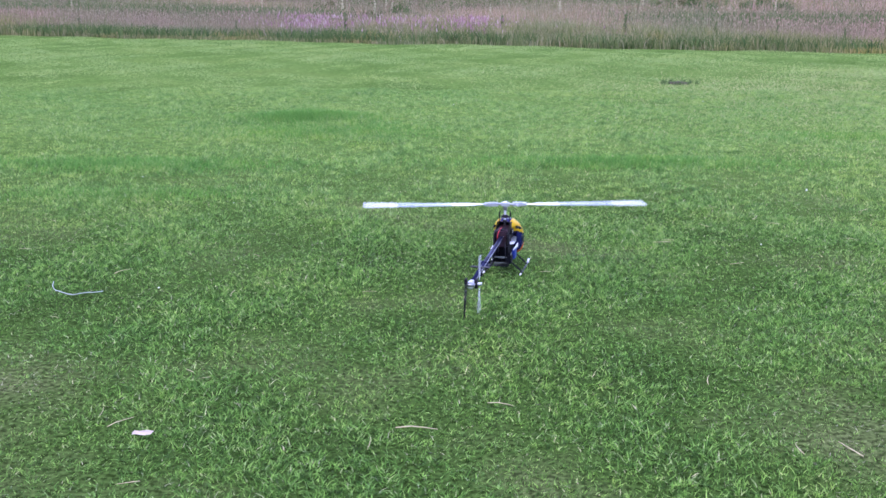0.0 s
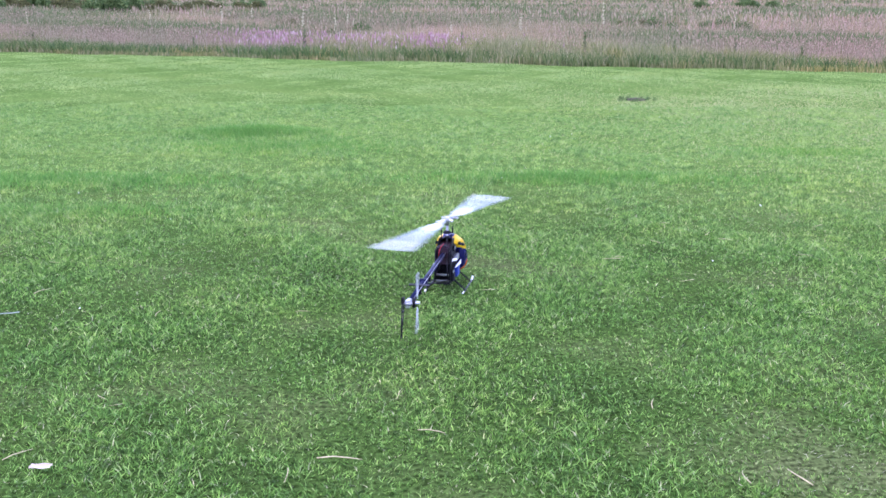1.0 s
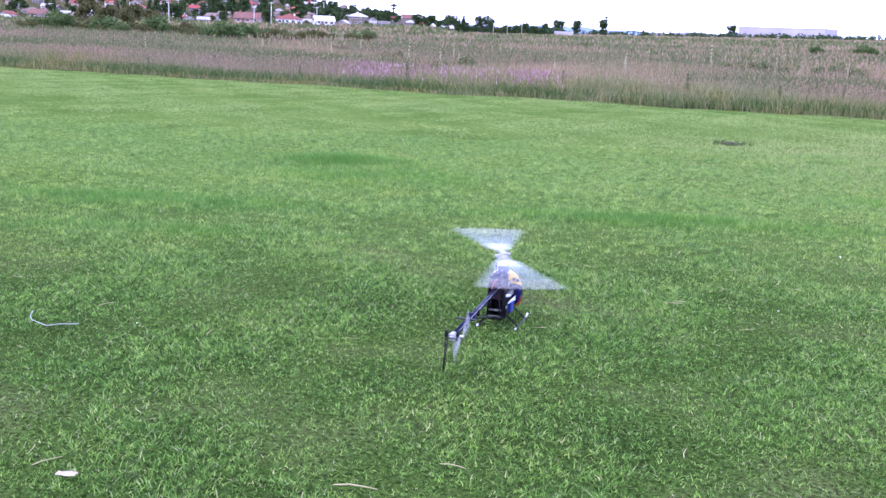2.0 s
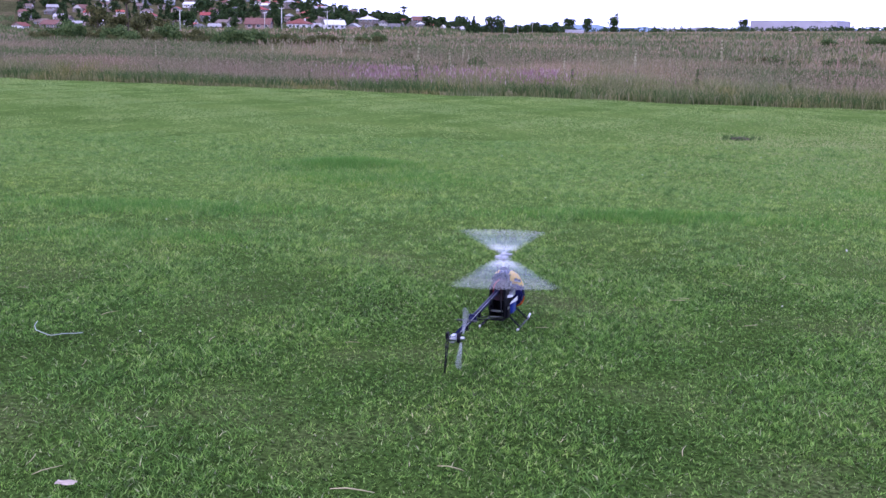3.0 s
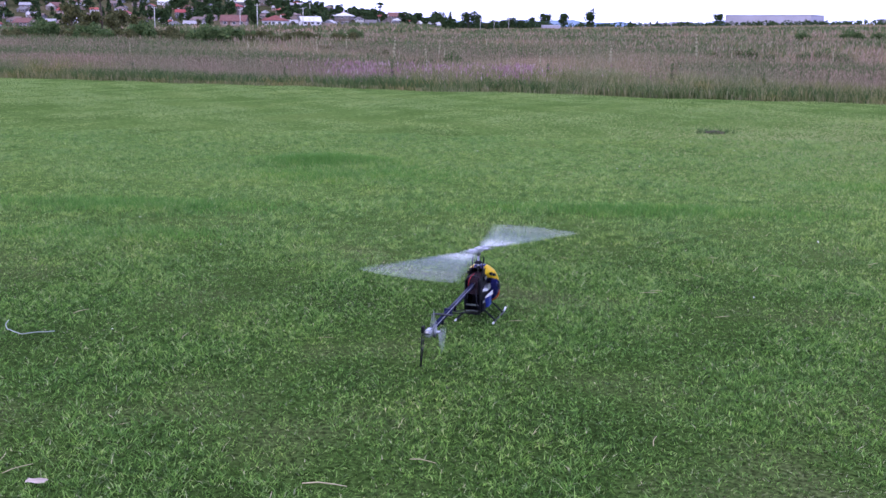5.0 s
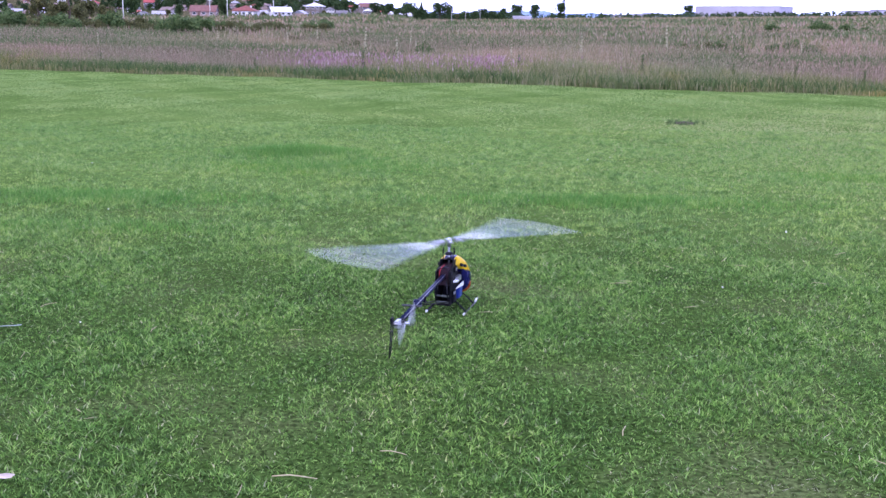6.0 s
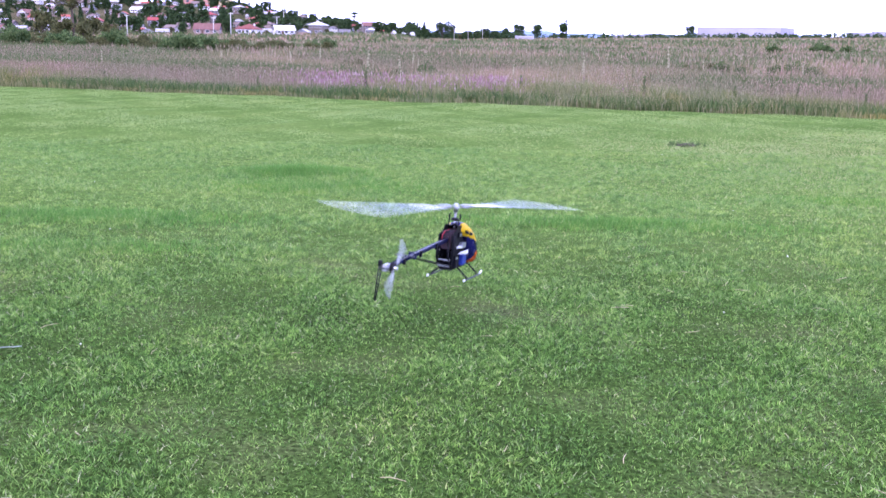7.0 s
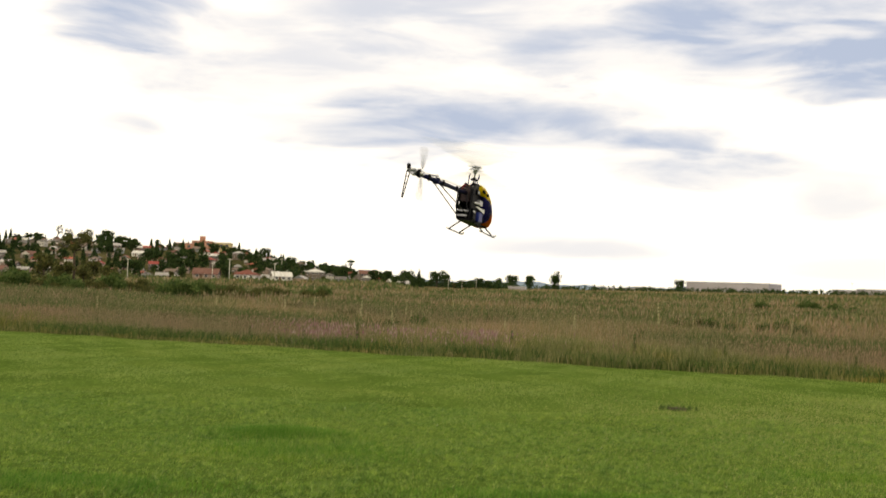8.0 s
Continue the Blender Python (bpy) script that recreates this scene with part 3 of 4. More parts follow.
    x, y, h = np.concatenate(xs), np.concatenate(ys), np.concatenate(hs)
    me = blades("dark_weeds", x, y, h, 0.02 + 0.0022 * np.maximum(0, np.hypot(x, y) - 32) * rng.uniform(0.6, 1.4, len(x)), rng.uniform(0.1, 0.7, len(x)), DARKWEED, 2)
    tagged(new("dark_weeds", me), "dark green broad-leaved weeds in drifts", "weeds", kind="stuff")


make_rough_field()


# ---- trees, bushes, hedges ----
def foliage(name, blobs, count, size, mat, flatten=1.0):
    """Leaf clumps scattered over and in round masses: blobs are x, y, z, radius."""
    b = np.array(blobs, float)
    pick = rng.choice(len(b), count, p=b[:, 3] ** 2 / (b[:, 3] ** 2).sum())
    way = rng.normal(size=(count, 3)); way /= np.linalg.norm(way, axis=1)[:, None]
    at = b[pick, :3] + way * (b[pick, 3] * rng.uniform(0.45, 1.08, count))[:, None] * np.array([1, 1, flatten])
    u = rng.normal(size=(count, 3)); u /= np.linalg.norm(u, axis=1)[:, None]
    v = np.cross(u, rng.normal(size=(count, 3))); v /= np.linalg.norm(v, axis=1)[:, None]
    s = size * rng.uniform(0.5, 1.3, count)[:, None]
    co = np.stack([at - u * s, at + v * s * 0.55, at + u * s, at - v * s * 0.55], 1)
    tri = np.array([[0, 1, 2], [0, 2, 3]])
    return triangles(name, co.reshape(-1, 3), (np.arange(count)[:, None, None] * 4 + tri[None]).reshape(-1, 3), mat)


def tree(name, h, blobs, count, size, mat, label, lean=0.0, trunk=0.035, flatten=1.0, m=Matrix()):
    ob = thing(name, m, label, "tree")
    bm = bmesh.new()
    tube(bm, [(0, 0, -0.4), (0.02 * h, 0, 0.3 * h), (lean * h * 0.5, 0.01 * h, 0.6 * h), (lean * h, 0, 0.88 * h)], [trunk * h, trunk * h * 0.8, trunk * h * 0.5, trunk * h * 0.15], 7)
    for k, (x, y, z, r) in enumerate(blobs[:7]):
        zz = max(0.25 * h, z - 0.6 * r - 0.15 * h)
        tube(bm, [(lean * zz * 0.6, 0, zz), ((x + lean * zz) * 0.5, y * 0.5, (z + zz) * 0.5), (x, y, z)], [trunk * h * 0.4, trunk * h * 0.28, trunk * h * 0.08], 5)
    part("trunk", bm, BARK, ob)
    crown = new("crown", foliage("crown", blobs, count, size, mat, flatten))
    crown.parent = ob
    return ob


def blob_ring(h, low, wide, n, r):
    random.seed(int(h * 100 + n))
    return [(wide * random.uniform(0.2, 1) * math.cos(a), wide * random.uniform(0.2, 1) * math.sin(a), random.uniform(low, 1 - r * 0.7) * h, r * h * random.uniform(0.6, 1.15)) for a in (2 * math.pi * k / n + random.uniform(-0.4, 0.4) for k in range(n))]


def place(az, dist, turn=0.0, scale=1.0, sink=0.1):
    """On the land, by bearing in degrees from the field's middle line and distance."""
    x, y = 0.55 + dist * math.sin(radians(az)), 0.4 + dist * math.cos(radians(az))
    return Matrix.Translation((x, y, float(land(x, y)) - sink)) @ pose(0, 0, 0, 0, 0, turn) @ Matrix.Scale(scale, 4)


def bearing(px):
    return math.degrees(math.atan((px - 784) / 1888)) - 1.46


round_tree = tree("broadleaf_tree", 6.0, blob_ring(6.0, 0.24, 1.6, 11, 0.26), 900, 0.34, LEAF, "dark green broadleaf tree with a rounded uneven crown", m=place(bearing(908), 600, 0, 1.45))
oval_tree = tree("broadleaf_tree", 6.0, blob_ring(6.2, 0.22, 1.0, 10, 0.24), 800, 0.32, LEAF, "dark green broadleaf tree with a narrow crown", m=place(bearing(985), 600, 0, 1.75))
olive_tree = tree("olive_green_tree", 5.0, blob_ring(5.0, 0.25, 1.7, 11, 0.19), 800, 0.30, LEAFLIGHT, "olive green spreading tree behind the weeds", m=place(bearing(80), 165, 20, 1.0))
airy_tree = tree("airy_tall_tree", 7.6, blob_ring(7.6, 0.2, 2.3, 30, 0.075), 1700, 0.16, LEAFLIGHT, "tall thin-crowned tree with gaps between its limbs", m=place(bearing(132), 160, 0, 1.16), trunk=0.025)
town_broad = tree("broadleaf_tree", 6.0, blob_ring(6.0, 0.2, 1.6, 10, 0.25), 300, 0.6, LEAF, "dark green tree between the houses", m=place(bearing(415), 520, 0, 0.8))
town_narrow = tree("broadleaf_tree", 6.5, blob_ring(6.5, 0.15, 0.9, 10, 0.2), 260, 0.5, LEAF, "narrow dark tree between the houses", m=place(bearing(512), 480, 0, 0.7))
umbrella_tree = tree("umbrella_pine", 8.0, [(0, 0, 7.2, 1.0), (1.1, 0, 7.0, 0.7), (-1.1, 0.1, 7.0, 0.7), (0.2, 1.0, 6.9, 0.7), (0, -1, 6.9, 0.7), (0.5, 0, 5.8, 0.6), (-0.6, 0, 5.6, 0.6)], 700, 0.3, LEAF, "flat-topped dark pine standing above the roofs", m=place(bearing(622), 470, 0, 1.0), flatten=0.45, trunk=0.05)
tall_pine = tree("conifer", 7.0, [(0, 0, 0.7 + 0.62 * k, 1.25 - 0.115 * k) for k in range(10)], 420, 0.42, LEAF, "dark conifer with a pointed crown")
tall_pine.matrix_basis = place(bearing(300), 520, 0, 0.9)
for px, dist, sc, kind in ((940, 600, 1.0, round_tree), (775, 560, 1.1, round_tree), (790, 575, 0.9, oval_tree), (1205, 735, 1.0, round_tree), (722, 430, 0.8, round_tree), (740, 440, 0.6, olive_tree), (805, 560, 0.65, olive_tree), (850, 565, 0.75, round_tree), (885, 575, 0.75, round_tree), (820, 570, 0.6, round_tree),
                           (865, 560, 0.6, round_tree), (835, 540, 0.6, round_tree), (525, 350, 0.4, round_tree), (470, 340, 0.35, olive_tree), (325, 338, 0.5, round_tree), (402, 350, 0.5, oval_tree), (600, 372, 0.55, round_tree), (640, 395, 0.5, olive_tree), (575, 350, 0.4, olive_tree), (305, 342, 0.5, olive_tree), (240, 335, 0.7, round_tree), (28, 190, 0.6, olive_tree), (112, 168, 0.6, olive_tree),
                           (165, 172, 0.85, olive_tree), (195, 178, 0.72, olive_tree), (150, 164, 0.62, olive_tree), (190, 540, 0.95, round_tree), (176, 545, 0.7, round_tree), (470, 500, 0.75, round_tree), (308, 525, 0.8, tall_pine), (150, 168, 0.7, olive_tree), (118, 158, 0.75, olive_tree), (208, 172, 0.55, olive_tree)):
    copy_thing(kind, place(bearing(px), dist, px * 7 % 360, sc))
random.seed(5)
for k in range(380):
    az = random.uniform(-25.5, -2.5)
    dist = random.uniform(352, 405 + 165 * min(1, (-az) / 9))
    copy_thing(random.choice((town_broad, town_broad, town_broad, town_narrow, tall_pine)), place(az, dist, random.uniform(0, 360), random.uniform(0.6, 1.2)))


def bush(h, wide, label, seed):
    random.seed(seed)
    blobs = [(random.uniform(-wide, wide), random.uniform(-0.7, 0.7) * wide, random.uniform(0.25, 0.75) * h, h * random.uniform(0.2, 0.34)) for _ in range(9)]
    ob = thing("bush", Matrix(), label, "bush")
    bm = bmesh.new()
    for x, y, z, r in blobs[:6]:
        tube(bm, [(x * 0.1, y * 0.1, -0.15), (x * 0.6, y * 0.6, z * 0.6), (x, y, z)], [0.03, 0.02, 0.006], 5)
    part("stem", bm, BARK, ob)
    leaves = new("leaves", foliage("leaves", blobs, 2600, 0.055 * h, LEAFLIGHT if seed % 2 else SKIRT))
    leaves.parent = ob
    return ob


bush_a = bush(1.75, 1.0, "rounded dark green bush standing in the weeds", 2)
bush_a.matrix_basis = place(bearing(322), 80, 0, 1.15)
bush_b = bush(1.5, 1.3, "ragged olive bush among tall weeds", 3)
bush_b.matrix_basis = place(bearing(170), 95, 30, 1.0)
for px, dist, sc, kind in ((25, 100, 1.2, bush_a), (75, 105, 1.1, bush_b), (115, 92, 1.0, bush_a), (205, 98, 1.1, bush_a), (240, 104, 1.15, bush_b), (275, 96, 0.9, bush_b), (365, 108, 0.8, bush_b), (400, 112, 0.7, bush_a),
                           (1430, 150, 1.0, bush_a), (1446, 152, 0.8, bush_a), (1480, 155, 0.8, bush_a), (1515, 158, 0.6, bush_a), (1350, 150, 0.8, bush_a), (1262, 66, 0.5, bush_a), (1245, 68, 0.55, bush_b), (1395, 72, 0.45, bush_a), (950, 120, 0.7, bush_a), (720, 78, 0.55, bush_b), (600, 74, 0.45, bush_a), (1120, 140, 0.7, bush_a), (870, 68, 0.4, bush_b)):
    copy_thing(kind, place(bearing(px), dist, px * 11 % 360, sc * (1.0 if px < 420 or px > 1340 else 0.85)))

random.seed(31)
for k in range(95):
    copy_thing(bush_a if k % 3 == 1 else bush_b, place(random.uniform(-24, 22), random.uniform(40, 120), random.uniform(0, 360), random.uniform(0.2, 0.46)))
# a continuous belt of scrub below the town
for k in range(46):
    copy_thing(bush_a if k % 3 == 0 else bush_b, place(random.uniform(-25, -7), random.uniform(88, 128), random.uniform(0, 360), random.uniform(0.55, 0.95)))


def make_hedge():
    az = rng.uniform(-6.5, 24, 900)
    dist = rng.uniform(600, 690, 900)
    x, y = dist * np.sin(np.radians(az)), dist * np.cos(np.radians(az))
    blobs = np.stack([x, y, land(x, y) + rng.uniform(-0.2, 2.0, 900), rng.uniform(0.7, 1.7, 900)], -1)
    az, dist = rng.uniform(-7, 2.6, 300), rng.uniform(560, 600, 300)
    x, y = dist * np.sin(np.radians(az)), dist * np.cos(np.radians(az))
    blobs = np.concatenate([blobs, np.stack([x, y, land(x, y) + rng.uniform(0.2, 3.2, 300), rng.uniform(0.8, 2.1, 300)], -1)])
    tagged(new("far_hedge", foliage("far_hedge", blobs, 20000, 0.65, LEAF)), "long dark hedge line along the far side", "hedge", kind="stuff")


make_hedge()


# ---- the town on the hill ----
def house(name, w, d, h, roof_h, hip, roof_mat, label, storeys=1):
    ob = thing(name, Matrix(), label, "house")
    body = part("wall", box(bmesh.new(), (0, 0, h / 2 - 0.5), (w, d, h + 1.0)), WALLS, ob)
    bm = bmesh.new()
    o, t = 0.45, 0.16
    if hip:
        ridge = w / 2 - d / 2 if w > d else 0.3
        lo = [bm.verts.new((sx * (w / 2 + o), sy * (d / 2 + o), h + z)) for z in (0, t) for sx, sy in ((-1, -1), (1, -1), (1, 1), (-1, 1))]
        top = [bm.verts.new((-ridge, 0, h + roof_h)), bm.verts.new((ridge, 0, h + roof_h))]
        bm.faces.new(lo[3::-1])
        for k in range(4):
            bm.faces.new((lo[k], lo[(k + 1) % 4], lo[4 + (k + 1) % 4], lo[4 + k]))
        bm.faces.new((lo[4], lo[5], top[1], top[0])); bm.faces.new((lo[6], lo[7], top[0], top[1]))
        bm.faces.new((lo[5], lo[6], top[1])); bm.faces.new((lo[7], lo[4], top[0]))
    else:
        for x in (-w / 2 + 0.01, w / 2 - 0.01):
            gab = bmesh.new()
            vs = [gab.verts.new((x + dx, yy, zz)) for dx in (-0.09, 0.09) for yy, zz in ((-d / 2, h), (d / 2, h), (0, h + roof_h - 0.12))]
            gab.faces.new(vs[2::-1]); gab.faces.new(vs[3:])
            for k in range(3):
                gab.faces.new((vs[k], vs[(k + 1) % 3], vs[3 + (k + 1) % 3], vs[3 + k]))
            part("gable_wall", gab, WALLS, ob)
        for sy in (-1, 1):
            e, z0 = d / 2 + o, h - roof_h * o / (d / 2)
            vs = [bm.verts.new((sx * (w / 2 + o), yy, zz + dz)) for dz in (0, t) for sx, yy, zz in ((-1, sy * e, z0), (1, sy * e, z0), (1, 0, h + roof_h), (-1, 0, h + roof_h))]
            bm.faces.new(vs[3::-1]); bm.faces.new(vs[4:])
            for k in range(4):
                bm.faces.new((vs[k], vs[(k + 1) % 4], vs[4 + (k + 1) % 4], vs[4 + k]))
    bmesh.ops.recalc_face_normals(bm, faces=bm.faces[:])
    roof = part("roof", bm, roof_mat, ob)
    part("chimney", box(bmesh.new(), (w * 0.22, d * 0.1, h + roof_h * 0.75), (0.6, 0.6, 1.3), bevel=0.04), WALLS, roof)
    for floor in range(storeys):
        zc = 1.6 + floor * 2.8
        spots = [(-w * 0.32, 0), (w * 0.05, 0), (w * 0.34, 0)]
        for k, (wx, _) in enumerate(spots):
            win = part("window", box(bmesh.new(), (wx, -d / 2 - 0.02, zc), (1.5, 0.10, 1.15), bevel=0.02), WHITE, ob)
            part("pane", box(bmesh.new(), (wx, -d / 2 - 0.06, zc), (1.3, 0.06, 0.95)), GLASSDARK, win)
        win = part("window", box(bmesh.new(), (w / 2 + 0.02, 0, zc), (0.10, 1.4, 1.1), bevel=0.02), WHITE, ob)
        part("pane", box(bmesh.new(), (w / 2 + 0.06, 0, zc), (0.06, 1.2, 0.9)), GLASSDARK, win)
    part("door", box(bmesh.new(), (-w * 0.14, -d / 2 - 0.03, 1.05), (0.95, 0.1, 2.1), bevel=0.02), DOORWOOD, ob)
    return ob


red_long = house("house", 11.0, 9.0, 2.5, 2.5, False, REDROOF, "single-storey house with a red clay-tile gable roof")
red_long.matrix_basis = place(bearing(368), 345, 4, 0.7)
red_hip = house("house", 9.5, 9.0, 2.5, 2.5, True, REDROOF, "low house with a red hipped tile roof")
red_hip.matrix_basis = place(bearing(440), 345, -6, 0.7)
grey_gable = house("house", 9.5, 8.5, 2.5, 2.2, False, GREYROOF, "rendered house with a weathered grey gable roof")
grey_gable.matrix_basis = place(bearing(500), 342, 20, 0.64)
grey_tall = house("house", 8.5, 8.5, 5.0, 2.1, True, GREYROOF, "two-storey rendered house under a grey hipped roof", 2)
grey_tall.matrix_basis = place(bearing(560), 360, -12, 0.6)
red_tall = house("house", 9.0, 8.5, 5.0, 2.2, False, REDROOF, "two-storey rendered house under a red gable roof", 2)
red_tall.matrix_basis = place(bearing(650), 390, 15, 0.6)
kinds = (red_long, red_hip, grey_gable, grey_gable, red_tall, grey_gable, grey_tall, red_hip, grey_gable)
taken = [(bearing(px), dist) for px, dist in ((368, 345), (440, 345), (500, 342), (560, 360), (650, 390))]
random.seed(11)
for px, dist, kind, turn in ((262, 338, grey_gable, 88), (290, 345, grey_gable, 10), (535, 346, grey_gable, 80), (470, 350, grey_gable, 5), (585, 372, grey_tall, 8), (680, 402, red_long, 0), (705, 410, grey_gable, 30), (738, 430, grey_gable, 85), (625, 440, red_tall, 10), (40, 470, grey_tall, 10), (15, 400, grey_gable, 0), (75, 480, grey_tall, -10), (520, 352, grey_tall, 15), (610, 380, grey_gable, -15)):
    copy_thing(kind, place(bearing(px), dist, turn, 0.64))
    taken.append((bearing(px), dist))
tries = 0
while len(taken) < 185 and tries < 9000:
    tries += 1
    az = random.uniform(-25.5, -3.4)
    dist = random.uniform(355, 390 + 165 * min(1, max(0.05, (-az - 3) / 8)))
    if all(abs(az - a) * dist / 57.3 > 8.5 or abs(dist - b) > 11 for a, b in taken):
        taken.append((az, dist))
        copy_thing(random.choice(kinds), place(az, dist, random.choice((0, 0, 90)) + random.uniform(-25, 25), random.uniform(0.52, 0.78)))


def big_block():
    ob = thing("hilltop_building", place(bearing(356), 545, 5, 1.0), "long peach-coloured building with a square tower on the hilltop", "building")
    for k, (x, w, h, mat) in enumerate(((-8, 9, 4.2, PEACH), (1, 10, 5.6, PEACH), (10.5, 9, 5.2, CREAM))):
        wing = part("wing", box(bmesh.new(), (x, 0, h / 2 - 0.5), (w, 9, h + 1), bevel=0.05), mat, ob)
        part("parapet", box(bmesh.new(), (x, 0, h + 0.1), (w + 0.3, 9.3, 0.3), bevel=0.04), WHITE if k == 2 else PEACH, wing)
        for j in range(3):
            part("window", box(bmesh.new(), (x - w * 0.3 + j * w * 0.3, -4.52, h - 1.4), (1.4, 0.08, 1.2)), GLASSDARK, wing)
    part("tower", box(bmesh.new(), (0.5, 0.5, 6.2), (2.6, 2.6, 4.2), bevel=0.06), PEACH, ob)


big_block()


def shed(name, w, d, h, m, label, bays=12):
    ob = thing(name, m, label, "warehouse")
    part("wall", box(bmesh.new(), (0, 0, h / 2 - 0.5), (w, d, h + 1)), SHEDWALL, ob)
    bm = bmesh.new()
    box(bm, (0, 0, h + 0.15), (w + 0.5, d + 0.5, 0.35), bevel=0.05)
    part("roof", bm, SHEDROOF, ob, "pale sheet-metal roof edge")
    for k in range(bays):
        part("cladding_rib", box(bmesh.new(), (-w / 2 + (k + 0.5) * w / bays, -d / 2 - 0.08, h / 2), (0.3, 0.16, h - 0.2)), SHEDWALL, ob)
    return ob


shed("warehouse", 58, 24, 6.6, place(bearing(1300), 755, -36), "long pale grey sheet-clad warehouse behind the field")
low = shed("low_hall", 13, 8, 2.6, place(bearing(1143), 720, -8), "low white hall far across the field", 4)
for px, dist, sc in ((1112, 730, 0.8), (918, 560, 0.7), (1500, 740, 1.2), (1548, 735, 1.4), (1085, 740, 0.7), (700, 500, 0.8)):
    copy_thing(low, place(bearing(px), dist, -8, sc))


def pole(m, h=8.5):
    ob = thing("utility_pole", m, "slim pale concrete utility pole with a crossarm", "pole", "utility poles")
    part("post", tube(bmesh.new(), [(0, 0, -0.5), (0, 0, h)], [0.19, 0.12], 8), CONCRETE, ob)
    part("crossarm", box(bmesh.new(), (0, 0, h - 0.5), (1.9, 0.14, 0.16), bevel=0.02), CONCRETE, ob)
    for x in (-0.8, 0, 0.8):
        part("insulator", tube(bmesh.new(), [(x, 0, h - 0.42), (x, 0, h - 0.12)], [0.06, 0.04], 6), WHITE, ob)
    return ob


first_pole = pole(place(bearing(408), 320, 0, 0.8))
for px, dist, sc in ((228, 322, 0.9), (488, 330, 0.85), (500, 420, 0.8), (378, 335, 0.8), (750, 480, 0.9), (796, 520, 0.8), (845, 540, 0.8), (672, 420, 0.7), (820, 500, 0.7), (1510, 740, 1.2)):
    copy_thing(first_pole, place(bearing(px), dist, 20, sc))


def far_hills():
    az = np.linspace(-40, 45, 240)
    h = 30 + 13 * np.exp(-((az - 2.5) / 4.0) ** 2) + 18 * np.exp(-((az - 14) / 5.0) ** 2) + 16 * np.exp(-((az + 14) / 7.0) ** 2) + 3 * np.sin(az * 2.3) + 2 * np.sin(az * 5.1 + 1)
    co, n = [], len(az)
    for r, k in ((3300, 0.0), (3600, 1.0), (4100, 0.8)):
        co.append(np.stack([r * np.sin(np.radians(az)), r * np.cos(np.radians(az)), 10 + h * k], -1))
    tri = []
    for row in range(2):
        for j in range(n - 1):
            a = row * n + j
            tri += [(a, a + 1, a + n + 1), (a, a + n + 1, a + n)]
    tagged(new("backdrop_hills", triangles("backdrop_hills", np.concatenate(co), tri, HAZEHILL)), "low hills on the horizon, coloured with haze blue", "hills", kind="structure")


far_hills()


# ---- pale plumes and stalks standing out of the weeds ----
def plume(h, seed):
    random.seed(seed)
    ob = thing("tall_weed", Matrix(), "pale dried weed plume above the rough grass", "weed", "pale weed plumes")
    bend = random.uniform(-0.12, 0.12)
    part("stalk", tube(bmesh.new(), [(0, 0, -0.1), (bend * 0.3, 0, h * 0.5), (bend, 0, h * 0.85)], [0.012, 0.010, 0.006], 5), PALE, ob)
    blobs = [(bend * (0.7 + 0.3 * k / 5) + random.uniform(-0.02, 0.02), 0, h * (0.5 + 0.1 * k), 0.055 - 0.006 * k) for k in range(6)]
    tuft = new("plume", foliage("plume", blobs, 150, 0.045, PALE))
    tuft.parent = ob
    tuft["kind"] = "stuff"
    return ob


plumes = [plume(1.7, 1), plume(1.45, 2), plume(1.25, 3)]
plumes[0].matrix_basis = place(bearing(1172), 50, 0)
plumes[1].matrix_basis = place(bearing(642), 46, 50)
plumes[2].matrix_basis = place(bearing(1022), 44, 90)
for k, (px, dist) in enumerate(((655, 49), (722, 54), (733, 51), (745, 60), (512, 56), (898, 42), (1232, 58), (560, 64), (390, 60), (180, 48), (1060, 62), (1404, 55), (805, 66), (842, 40), (700, 44))):
    copy_thing(plumes[k % 3], place(bearing(px), dist, k * 47, 0.5 + 0.5 * ((k * 37) % 10) / 10))

def dock(h, seed):
    random.seed(seed)
    ob = thing("dock_stalk", Matrix(), "dark brown upright dock stalk at the field's edge", "weed", "dark dock stalks")
    part("stalk", tube(bmesh.new(), [(0, 0, -0.05), (0.02, 0, h)], [0.012, 0.006], 5), BARK, ob)
    head = new("seed_head", foliage("seed_head", [(0.01, 0, h * (0.45 + 0.1 * k), 0.045 - 0.004 * k) for k in range(6)], 120, 0.045, DARKWEED))
    head.parent = ob
    return ob


docks = [dock(0.85, 4), dock(0.65, 5)]
docks[0].matrix_basis = place(bearing(912), 31.0)
docks[1].matrix_basis = place(bearing(1013), 31.4)
for k, (px, dist) in enumerate(((940, 31.5), (1060, 31), (1130, 30.5), (800, 31.5), (640, 33), (270, 35), (180, 36.5), (1290, 30.2), (1400, 29.8), (1520, 29.6), (450, 34.5), (545, 34))):
    copy_thing(docks[k % 2], place(bearing(px), dist, k * 70, 0.7 + 0.5 * ((k * 7) % 5) / 5))


